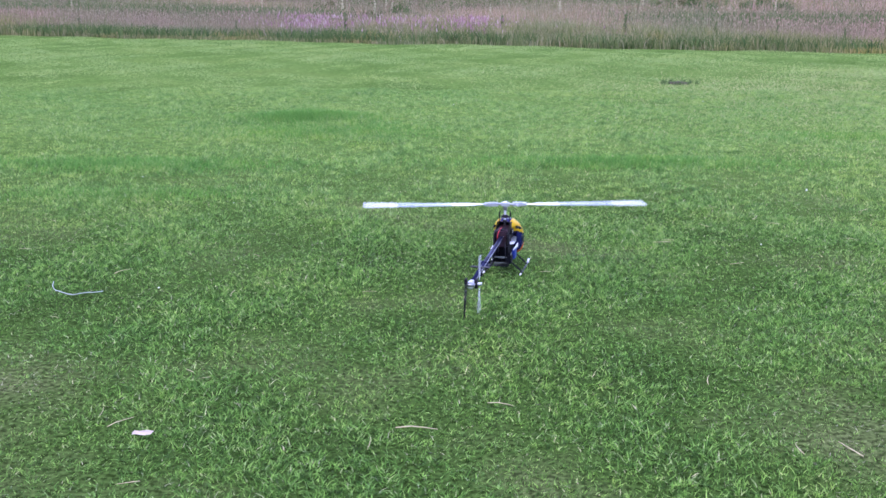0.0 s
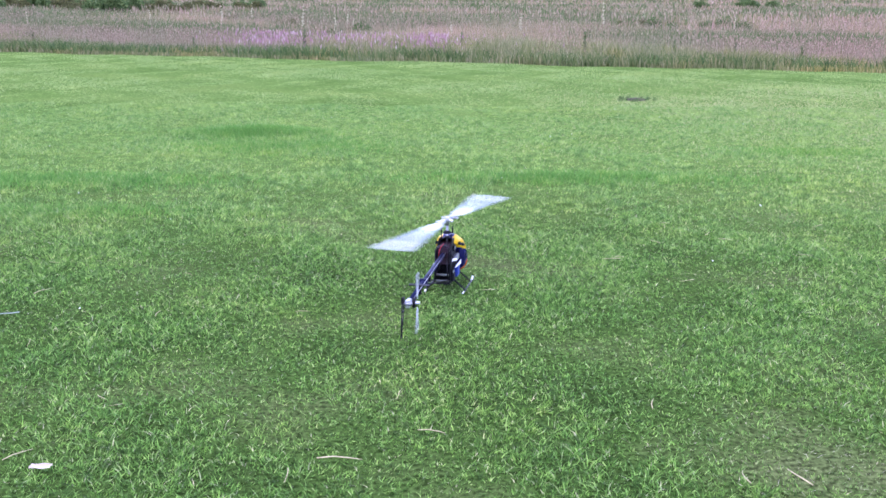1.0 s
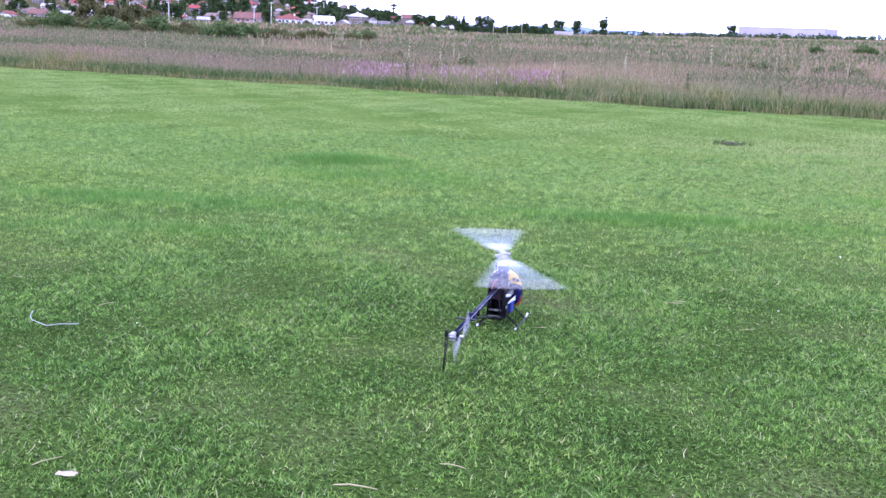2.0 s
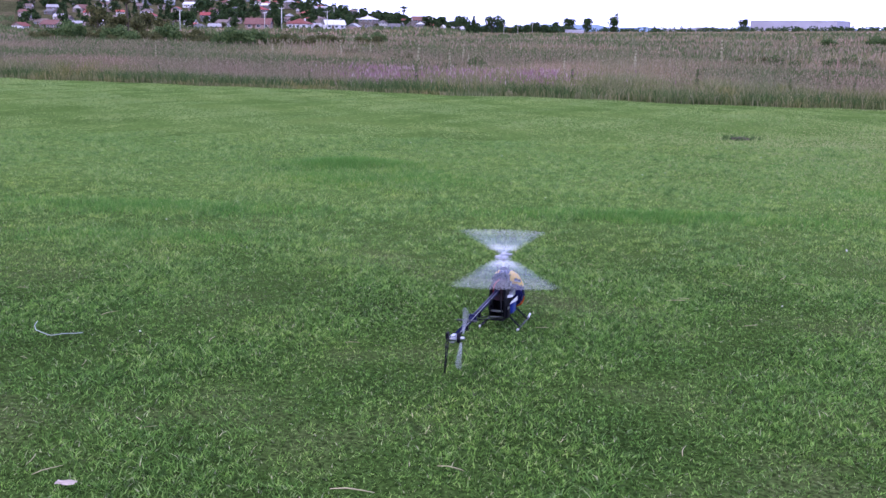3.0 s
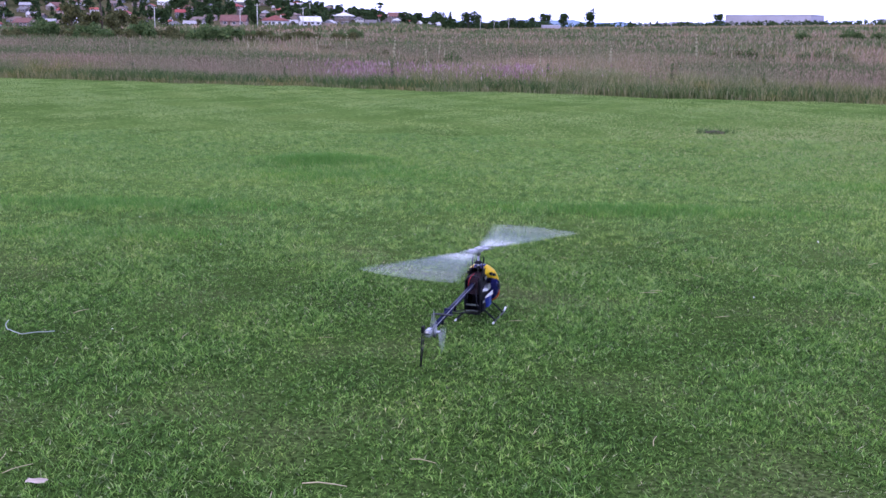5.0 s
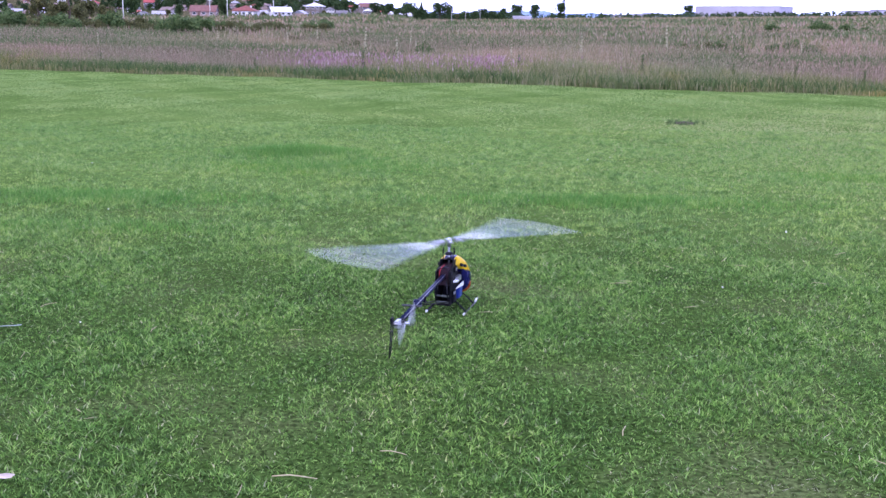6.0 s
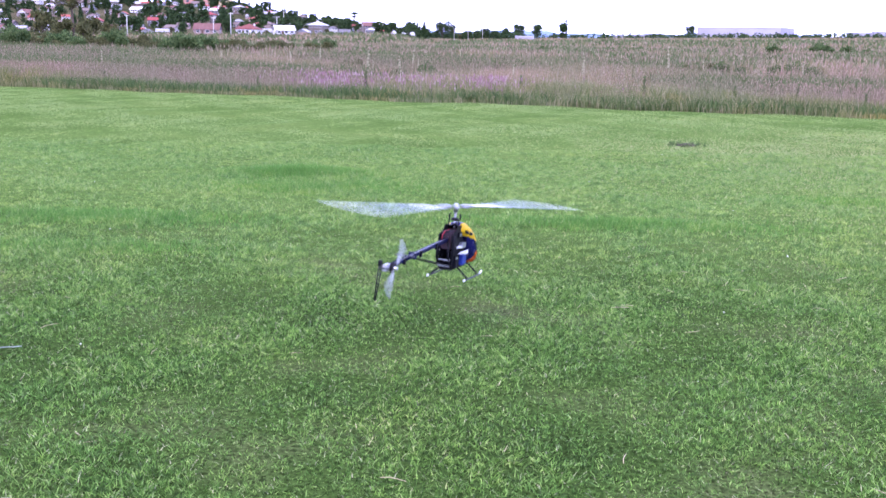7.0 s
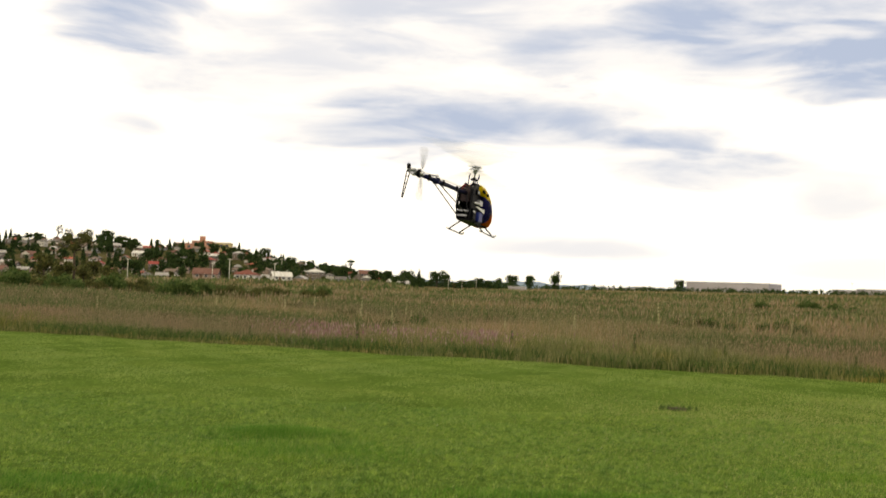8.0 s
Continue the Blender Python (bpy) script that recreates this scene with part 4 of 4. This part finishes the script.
# ---- small things on the turf ----
def paper_scrap():
    ob = thing("paper_scrap", pose(-1.018, 3.515, 0.028, 6, -3, -6), "crumpled pale pink card scrap lying on the grass", "litter")
    bm = bmesh.new()
    grid = [[bm.verts.new((-0.036 + 0.012 * i, -0.013 + 0.0085 * j, 0.002 * math.sin(i * 1.3 + j) + 0.003 * (j % 2))) for i in range(7)] for j in range(4)]
    for j in range(3):
        for i in range(6):
            bm.faces.new((grid[j][i], grid[j][i + 1], grid[j + 1][i + 1], grid[j + 1][i]))
    bmesh.ops.solidify(bm, geom=bm.faces[:], thickness=0.0035)
    part("card", bm, PAPER, ob)


paper_scrap()


def cord():
    pts = [(-2.01, 5.46), (-1.985, 5.37), (-1.945, 5.30), (-1.895, 5.25), (-1.835, 5.225), (-1.78, 5.235), (-1.73, 5.275), (-1.665, 5.305)]
    fine = []
    for k in range(len(pts) - 1):
        for t in (0, 0.5):
            fine.append(tuple(a + (b - a) * t for a, b in zip(pts[k], pts[k + 1])))
    ob = thing("cord", Matrix(), "curved length of dirty white cord on the grass", "cord")
    part("strand", tube(bmesh.new(), [(x, y, 0.034 + 0.004 * math.sin(k * 1.4)) for k, (x, y) in enumerate(fine)], 0.0024, 6), CORD, ob)


cord()


def straws():
    random.seed(21)
    first = thing("straw_stem", pose(-0.052, 3.548, 0.035, 0, 3, 4), "loose dry straw stem lying on the turf", "straw", "loose straw stems")
    part("stem", tube(bmesh.new(), [(-0.075, 0, 0), (-0.02, 0.006, 0.004), (0.03, 0.002, 0.002), (0.075, -0.006, 0)], [0.0022, 0.0026, 0.0022, 0.0012], 5), STRAW, first)
    for _ in range(40):
        y = math.sqrt(random.uniform(2.9 ** 2, 7.5 ** 2))
        x = 0.35 + random.uniform(-1, 1) * (0.42 * y + 0.3)
        copy_thing(first, pose(x, y, 0.034, random.uniform(-8, 8), random.uniform(-10, 10), random.uniform(0, 360)) @ Matrix.Scale(random.uniform(0.3, 0.8), 4))


straws()


def clover():
    n = 36
    x, y = wedge(n, 3.0, 16.0)
    x[:4], y[:4] = (-1.43, 1.58, 2.9, -4.4), (5.36, 5.02, 8.2, 15.0)
    blobs = np.stack([x, y, land(x, y) + 0.03, rng.uniform(0.003, 0.007, n)], -1)
    tagged(new("clover_heads", foliage("clover_heads", blobs, n * 12, 0.004, CLOVER)), "scattered tiny white clover heads in the lawn", "flowers", kind="stuff")


clover()


def soil_patch():
    ob = thing("molehill", Matrix.Translation((4.0, 17.8, float(land(4.0, 17.8)))), "low scraped heap of dark bare soil in the lawn", "soil heap")
    bm = bmesh.new()
    rings = []
    for k, r in enumerate((1.0, 0.8, 0.55, 0.28)):
        rings.append([bm.verts.new((0.17 * r * math.cos(a) * (1 + 0.3 * math.sin(3 * a + k)), 0.16 * r * math.sin(a) * (1 + 0.25 * math.cos(2 * a)), (-0.02, 0.018, 0.03, 0.035)[k] + 0.012 * math.sin(5 * a + 2 * k))) for a in (2 * math.pi * j / 18 for j in range(18))])
    for a, b in zip(rings, rings[1:]):
        for j in range(18):
            bm.faces.new((a[j], a[(j + 1) % 18], b[(j + 1) % 18], b[j]))
    bm.faces.new(rings[-1])
    part("soil", bm, SOIL, ob)
    blobs = [(0.30 * math.cos(k * 2.4) * (0.4 + 0.05 * k), 0.22 * math.sin(k * 2.4), 0.02, 0.045) for k in range(16)]
    rim = new("weed_rim", foliage("weed_rim", blobs, 260, 0.02, SKIRT))
    rim.parent = ob
    rim["kind"] = "stuff"


soil_patch()


# ---- the model helicopter ----
def canopy_shell(parent):
    """A painted shell, open at the back: rings from the rear opening to the nose."""
    keys = [(0.000, 0.225, 0.290, 0.034), (0.03, 0.196, 0.300, 0.050), (0.07, 0.158, 0.298, 0.064), (0.11, 0.116, 0.282, 0.072), (0.15, 0.080, 0.256, 0.074), (0.185, 0.062, 0.224, 0.071), (0.220, 0.056, 0.188, 0.064), (0.250, 0.060, 0.158, 0.052), (0.272, 0.070, 0.134, 0.034), (0.282, 0.088, 0.114, 0.012)]
    bm, n, made = bmesh.new(), 64, []
    rings = [[a + (b - a) * t for a, b in zip(p, q)] for p, q in zip(keys, keys[1:]) for t in (0, 0.25, 0.5, 0.75)] + [list(keys[-1])]
    rings = [(y, lo, hi, hw * 1.13) for y, lo, hi, hw in rings]
    for y, lo, hi, hw in rings:
        cz, hz = (lo + hi) / 2, (hi - lo) / 2
        ring = []
        for j in range(n):
            a = 2 * math.pi * j / n
            ca, sa = math.cos(a), math.sin(a)
            # squarish flanks, rounder top
            ring.append(bm.verts.new((hw * math.copysign(abs(ca) ** 0.75, ca), y + 0.045 * max(0, -sa) * (y < 0.05), cz + hz * math.copysign(abs(sa) ** 0.85, sa))))
        made.append(ring)
    for a, b in zip(made, made[1:]):
        for j in range(n):
            f = bm.faces.new((a[j], a[(j + 1) % n], b[(j + 1) % n], b[j]))
            c, f.smooth = f.calc_center_median(), True
            upper = c.z - (0.232 - 0.30 * max(0, c.y - 0.03))
            f.material_index = 2 if c.y > 0.16 and c.z < 0.150 - 0.14 * (0.282 - c.y) else (0 if upper > 0 and (abs(c.x) > 0.030 or c.y > 0.10) else 1)
    bm.faces.new(made[-1]).material_index = 2
    bmesh.ops.solidify(bm, geom=bm.faces[:], thickness=0.002)
    lining = bmesh.new()
    for k, (y, lo, hi, hw) in enumerate(rings[:-1]):
        cz, hz = (lo + hi) / 2, (hi - lo) / 2 - 0.004
        ring = [lining.verts.new(((hw - 0.004) * math.copysign(abs(math.cos(a)) ** 0.75, math.cos(a)), y + 0.002 + 0.045 * max(0, -math.sin(a)) * (y < 0.05), cz + hz * math.copysign(abs(math.sin(a)) ** 0.85, math.sin(a)))) for a in (2 * math.pi * j / n for j in range(n))]
        if k:
            for j in range(n):
                lining.faces.new((last[j], last[(j + 1) % n], ring[(j + 1) % n], ring[j]))
        last = ring
    part("canopy_lining", lining, PLASTIC, parent, "black inside of the canopy")
    shell = part("canopy", bm, [YELLOW, BLUE, ORANGE], parent, "yellow, blue and orange painted canopy shell")
    for sx in (-1, 1):
        for y, z, ln in ((0.035, 0.252, 0.026), (0.072, 0.240, 0.024)):
            bm = box(bmesh.new(), (0, 0, 0), (0.012, ln, 0.014), bevel=0.001)
            bmesh.ops.transform(bm, matrix=Matrix.Translation((sx * (0.0635 + 0.25 * (y - 0.035)), y, z)) @ pose(0, 0, 0, -18, sx * -18, sx * -6), verts=bm.verts[:])
            part("marking", bm, PLASTIC, shell, "black marking on the canopy flank")
    return shell


def blade_mesh(root, tip, chord, thick):
    """A rotor blade along x: rounded aerofoil section, second colour in the middle, raked tip."""
    bm = bmesh.new()
    sec = [(-0.5, 0.0), (-0.32, 0.36), (0.0, 0.5), (0.3, 0.28), (0.5, 0.02), (0.3, -0.18), (0.0, -0.34), (-0.32, -0.28)]
    stations = [root, root + 0.05, root + 0.08, root + 0.2, root + 0.34, root + 0.5, tip - 0.075, tip - 0.02, tip]
    if tip < 0.3:
        stations = [root, root + 0.01, root + 0.02, root + 0.05, root + 0.07, root + 0.08, tip - 0.02, tip - 0.006, tip]
    widths = [0.35, 0.6, 1, 1, 1, 1, 1, 0.95, 0.7]
    rings = [[bm.verts.new((x, y * chord * w - chord * 0.1 * (1 - w), z * thick * w)) for y, z in sec] for x, w in zip(stations, widths)]
    for k, (a, b) in enumerate(zip(rings, rings[1:])):
        for j in range(len(sec)):
            f = bm.faces.new((a[j], a[(j + 1) % 8], b[(j + 1) % 8], b[j]))
            f.smooth, f.material_index = True, 1 if k in (3, 4) else 0
    bm.faces.new(rings[0][::-1]); bm.faces.new(rings[-1])
    bmesh.ops.recalc_face_normals(bm, faces=bm.faces[:])
    return bm


def make_helicopter():
    heli = thing("model_helicopter", pose(0.40, 5.828, 0, 0, 0, -13), "radio-controlled model helicopter with yellow and blue canopy over the grass", "model helicopter")
    canopy_shell(heli)
    outline = [(-0.125, 0.085), (-0.09, 0.058), (0.12, 0.058), (0.15, 0.09), (0.14, 0.16), (0.06, 0.215), (0.035, 0.285), (-0.045, 0.292), (-0.075, 0.262), (-0.135, 0.245), (-0.135, 0.19), (-0.095, 0.165)]
    for sx in (-1, 1):
        part("side_frame", plate(bmesh.new(), outline, sx * 0.036 - 0.0015, sx * 0.036 + 0.0015), CARBON, heli)
        for y, z, w, hh in ((-0.055, 0.115, 0.05, 0.035), (-0.02, 0.24, 0.045, 0.03)):
            servo = part("servo", box(bmesh.new(), (sx * 0.038, y, z), (0.018, w, hh), bevel=0.003), PLASTIC, heli)
            part("label_strip", box(bmesh.new(), (sx * 0.048, y, z), (0.003, w * 0.7, hh * 0.5), bevel=0.0005), SILVER, servo, "pale servo label")
        for k in range(3):
            part("frame_rib", tube(bmesh.new(), [(sx * 0.039, -0.122 + 0.012 * k, 0.085 + 0.04 * k), (sx * 0.041, -0.115 + 0.012 * k, 0.245)], 0.0035, 6), PLASTIC, heli)
    for z in (0.082, 0.112):
        part("frame_brace", box(bmesh.new(), (0, -0.118 - 0.4 * (0.112 - z), z), (0.068, 0.006, 0.010), bevel=0.002), STEEL, heli, "pale metal cross brace")
    part("frame_block", box(bmesh.new(), (0, -0.035, 0.215), (0.066, 0.16, 0.095), bevel=0.006), FRAMEDARK, heli)
    part("bottom_plate", box(bmesh.new(), (0, 0.015, 0.06), (0.075, 0.25, 0.008), bevel=0.002), CARBON, heli)
    pack = part("battery", box(bmesh.new(), (0, 0.06, 0.103), (0.052, 0.12, 0.062), bevel=0.006), BATTERY, heli, "blue shrink-wrapped battery pack")
    part("battery_end_plate", box(bmesh.new(), (0, -0.008, 0.105), (0.062, 0.012, 0.078), bevel=0.003), PLASTIC, pack, "black end plate of the battery tray")
    for sx in (-1, 1):
        part("battery_cover", box(bmesh.new(), (sx * 0.047, 0.045, 0.100), (0.022, 0.07, 0.058), bevel=0.004), BATTERY, pack, "blue side of the battery tray")
        slash = plate(bmesh.new(), [(-0.085, 0.146), (0.085, 0.128), (0.085, 0.152), (-0.04, 0.152)], sx * 0.0605, sx * 0.0635)
        part("white_strap", slash, WHITE, pack, "white strap across the battery")
        part("speed_controller", box(bmesh.new(), (sx * 0.048, 0.02, 0.182), (0.022, 0.06, 0.03), bevel=0.003), SILVER if sx > 0 else PLASTIC, heli)
        part("rear_tray", box(bmesh.new(), (sx * 0.044, -0.06, 0.09), (0.02, 0.05, 0.045), bevel=0.004), PLASTIC, heli)
    part("motor", tube(bmesh.new(), [(0, 0.055, 0.155), (0, 0.055, 0.21)], 0.026, 16), STEEL, heli)
    part("main_gear", tube(bmesh.new(), [(0, 0, 0.168), (0, 0, 0.18)], 0.058, 28), WHITE, heli, "white toothed main gear")
    part("receiver", box(bmesh.new(), (0, -0.085, 0.255), (0.036, 0.05, 0.02), bevel=0.004), PLASTIC, heli)
    for k, (x, mat) in enumerate(((-0.006, WIRE), (0.014, PLASTIC))):
        part("wire", tube(bmesh.new(), [(x, -0.06, 0.268), (x * 1.6, -0.118, 0.264 - 0.008 * k), (x * 2.6, -0.137, 0.245), (x * 3.5, -0.125, 0.215), (x * 4, -0.09, 0.20)], 0.0018, 6), mat, heli)
    # mast, swashplate and their links
    part("mast", tube(bmesh.new(), [(0, 0, 0.17), (0, 0, 0.392)], 0.006, 12), STEEL, heli)
    part("mast_bearing", tube(bmesh.new(), [(0, 0, 0.283), (0, 0, 0.290), (0, 0, 0.299)], [0.013, 0.015, 0.009], 16), PLASTIC, heli)
    part("swashplate", tube(bmesh.new(), [(0, 0, 0.312), (0, 0, 0.317), (0, 0, 0.322), (0, 0, 0.328)], [0.020, 0.024, 0.019, 0.012], 20), PLASTIC, heli)
    for a in (90, 210, 330):
        c, s_ = math.cos(radians(a)), math.sin(radians(a))
        part("pushrod", tube(bmesh.new(), [(0.03 * c, 0.03 * s_, 0.27), (0.032 * c, 0.032 * s_, 0.318)], 0.003, 6), PLASTIC, heli)
    for sx in (-1, 1):
        part("swash_link", tube(bmesh.new(), [(sx * 0.030, -0.006, 0.316), (sx * 0.031, -0.006, 0.340), (sx * 0.027, -0.002, 0.350)], 0.0042, 6), PLASTIC, heli)
        part("rear_strut", tube(bmesh.new(), [(sx * 0.030, -0.165, 0.212), (sx * 0.033, -0.158, 0.13), (sx * 0.034, -0.120, 0.078)], 0.0034, 6), PLASTIC, heli)
    # landing gear
    for y in (-0.015, 0.165):
        arch = [(-0.104, y - 0.01, 0.011), (-0.092, y - 0.006, 0.022), (-0.050, y, 0.057), (-0.038, y, 0.063), (0.038, y, 0.063), (0.050, y, 0.057), (0.092, y - 0.006, 0.022), (0.104, y - 0.01, 0.011)]
        part("skid_strut", tube(bmesh.new(), arch, 0.0044, 8), PLASTIC, heli)
    for sx in (-1, 1):
        skid = part("skid", tube(bmesh.new(), [(sx * 0.104, -0.061, 0.006), (sx * 0.104, 0.19, 0.006), (sx * 0.104, 0.215, 0.010), (sx * 0.104, 0.23, 0.019)], 0.0043, 8), SKIDGREY, heli, "dark grey skid tube")
        for y in (-0.064, 0.228):
            part("end_cap", tube(bmesh.new(), [(sx * 0.104, y - (0.03 if y > 0 else 0.008), 0.006 + (0.003 if y > 0 else 0)), (sx * 0.104, y + 0.006, 0.007 + (0.013 if y > 0 else 0))], 0.0056, 8), WHITE, skid)
    # tail
    part("tail_boom", tube(bmesh.new(), [(0, -0.10, 0.218), (0, -0.93, 0.178)], 0.0125, 14), BOOMBLUE, heli, "dark blue tail boom tube")
    for y in (-0.30, -0.52, -0.74):
        part("boom_guide", box(bmesh.new(), (0.012, y, 0.216 + 0.048 * (y + 0.1)), (0.014, 0.014, 0.034), bevel=0.002), PLASTIC, heli)
    part("tail_pushrod", tube(bmesh.new(), [(0.018, -0.14, 0.235), (0.018, -0.88, 0.196)], 0.0018, 6), STEEL, heli)
    for sx in (-1, 1):
        part("boom_support", tube(bmesh.new(), [(sx * 0.036, -0.105, 0.080), (sx * 0.014, -0.60, 0.184)], 0.0030, 8), CARBON, heli)
    part("support_clamp", box(bmesh.new(), (0, -0.60, 0.194), (0.038, 0.02, 0.034), bevel=0.003), BOOMBLUE, heli)
    part("stabiliser", box(bmesh.new(), (0, -0.70, 0.206), (0.10, 0.03, 0.003), bevel=0.001), CARBON, heli)
    gearbox = part("tail_gearbox", box(bmesh.new(), (0, -0.925, 0.178), (0.030, 0.060, 0.032), bevel=0.006), SILVER, heli, "bright aluminium tail gearbox")
    part("pitch_slider", tube(bmesh.new(), [(-0.024, -0.955, 0.183), (0.024, -0.955, 0.183)], [0.010, 0.008], 10), STEEL, gearbox)
    part("bell_crank", box(bmesh.new(), (-0.018, -0.96, 0.200), (0.012, 0.03, 0.03), bevel=0.003), PLASTIC, gearbox)
    part("tail_pulley", tube(bmesh.new(), [(0.014, -0.905, 0.176), (0.017, -0.905, 0.176), (0.025, -0.905, 0.176), (0.028, -0.905, 0.176)], [0.020, 0.024, 0.024, 0.020], 20), PLASTIC, gearbox, "black toothed tail pulley")
    fin = bmesh.new()
    for a, b in (((-0.935, 0.173), (-0.985, 0.030)), ((-0.975, 0.173), (-0.995, 0.034)), ((-0.945, 0.150), (-0.982, 0.145)), ((-0.957, 0.112), (-0.986, 0.106)), ((-0.970, 0.072), (-0.991, 0.068)), ((-0.985, 0.032), (-0.995, 0.034)), ((-0.935, 0.173), (-0.975, 0.173))):
        tube(fin, [(-0.019, a[0], a[1]), (-0.019, b[0], b[1])], 0.0027, 6)
    part("tail_fin", fin, CARBON, heli, "open-framed black carbon tail fin")
    # main rotor
    head = bmesh.new()
    box(head, (0, 0, 0), (0.05, 0.024, 0.022), bevel=0.004)
    tube(head, [(-0.055, 0, 0), (0.055, 0, 0)], 0.006, 10)
    tube(head, [(0, 0, -0.03), (0, 0, 0.016)], [0.012, 0.010], 12)
    rotor = part("main_rotor", head, SILVER, heli, "aluminium two-blade rotor head")
    rotor.matrix_basis = pose(0, 0, 0.387)
    blades_on = []
    for k in (0, 1):
        grip = bmesh.new()
        box(grip, (0.07, 0, 0), (0.062, 0.026, 0.022), bevel=0.005)
        box(grip, (0.105, 0, 0), (0.03, 0.034, 0.016), bevel=0.004)
        box(grip, (0.065, -0.024, -0.003), (0.014, 0.03, 0.008), bevel=0.002)
        bl = blade_mesh(0.10, 0.79, 0.062, 0.009)
        for bm in (grip, bl):
            bmesh.ops.rotate(bm, cent=(0, 0, 0), matrix=Matrix.Rotation(math.pi * k, 3, "Z"), verts=bm.verts[:])
        blades_on.append(part("blade_grip", grip, SILVER, rotor))
        blades_on.append(part("blade", bl, [BLADE, BLADEGREY], rotor, "white blade with a blue-grey middle"))
    # tail rotor, on the right of the boom
    th = tube(bmesh.new(), [(-0.025, 0, 0), (0.012, 0, 0)], [0.007, 0.009], 10)
    tail, tail_blades = part("tail_rotor", th, SILVER, heli), []
    tail.matrix_basis = pose(0.036, -0.905, 0.176)
    for k in (0, 1):
        bl = blade_mesh(0.02, 0.142, 0.034, 0.005)
        bmesh.ops.rotate(bl, cent=(0, 0, 0), matrix=Matrix.Rotation(math.pi / 2, 3, "Y"), verts=bl.verts[:])
        bmesh.ops.rotate(bl, cent=(0, 0, 0), matrix=Matrix.Rotation(math.pi * k, 3, "X"), verts=bl.verts[:])
        tail_blades.append(part("tail_blade", bl, [TAILBLADE, TAILBLADE], tail, "pale grey tail rotor blade"))
    return heli, rotor, blades_on, tail, tail_blades


heli, rotor, rotor_blades, tail, tail_blades = make_helicopter()


def motions():
    """The helicopter sits while its rotors gather speed, swings its tail, lifts off and climbs away."""
    flight = [(0.0, 0.396, 5.827, 0.0, 0, 0, -13.4), (3.5, 0.400, 5.828, 0.0, 0, 0, -12.8), (5.5, 0.409, 5.831, 0.0, 0, 0, -12.7), (6.1, 0.408, 5.835, 0.0, 0, 0, -13.6), (6.5, 0.403, 5.855, 0.001, -0.5, 0.3, -17.8),
              (6.8, 0.378, 5.900, 0.092, -3.2, 3.2, -19.3), (7.0, 0.405, 5.880, 0.306, -3.2, 3.1, -18.0), (7.2, 0.410, 6.070, 0.592, -4.2, 2.9, -19.4), (7.4, 0.405, 6.127, 0.964, -4.4, 3.1, -19.3), (7.5, 0.423, 6.193, 1.141, -4.4, 2.6, -19.4), (7.7, 0.462, 6.480, 1.513, -4.3, 2.6, -19.4), (8.0, 0.542, 6.771, 2.087, -4.5, 4.4, -18.9)]
    walk(heli, [(t, pose(x, y, z, 0, 0, yaw) @ pose(0, 0, 0, pitch) @ pose(0, 0, 0, 0, bank)) for t, x, y, z, pitch, bank, yaw in flight])
    # bearings of the two-bladed rotor (half a turn looks the same), turning clockwise from above
    seen = [(0.0, 2), (0.2, -42), (0.4, 36), (0.5, -31), (0.6, 52), (0.8, 12), (1.0, 66), (1.2, 49), (1.4, -35), (1.5, 59), (1.6, -27), (1.8, 66), (2.0, 95), (2.2, 27), (3.3, 45), (3.5, -28), (3.7, 8), (3.9, 14), (4.0, -5), (4.1, -12), (5.3, 26),
            (5.5, -8), (5.7, 105), (5.9, 22), (6.0, 45), (6.1, 75), (6.3, -37), (6.5, -43), (6.7, -58), (6.8, -72), (6.9, 60), (7.0, 48), (7.1, 10), (7.3, -8), (7.5, -65), (7.7, -80), (8.0, -86)]
    angle, turns = seen[0][1] + 15.0, []
    for (t0, a0), (t1, a1) in zip(seen, seen[1:]):
        steps = frame(t1) - frame(t0)
        pace = 32 + 113 * float(smoothstep(0, 3.0, t0)) + 15 * float(smoothstep(6, 7.2, t0))
        swing = (a0 - a1) % 180
        turn = swing + 180 * round((pace * steps - swing) / 180)
        while turn > 170 * steps:
            turn -= 180
        while turn < 20 * steps:
            turn += 180
        turns += [(t0 + k / FPS, angle - turn * k / steps) for k in range(steps)]
        angle -= turn
    turns.append((8.0, angle))
    # head and blades each make half of the turn, so that no row turns past a quarter
    walk(rotor, [(t, pose(0, 0, 0.387, 0, 0, a / 2)) for t, a in turns])
    for b in rotor_blades:
        walk(b, [(t, pose(0, 0, 0, 0, 0, a / 2)) for t, a in turns])
    # the tail rotor is geared up: its blades gain on the hub they ride on, so that they smear into a disc
    spin = [60 * k + 26.3 * max(0, k - 45) for k in range(241)]
    walk(tail, [(k / FPS, pose(0.036, -0.905, 0.176, -a, 0, 0)) for k, a in enumerate(spin)])
    for b in tail_blades:
        walk(b, [(k / FPS, pose(0, 0, 0, -a, 0, 0)) for k, a in enumerate(spin)])


motions()
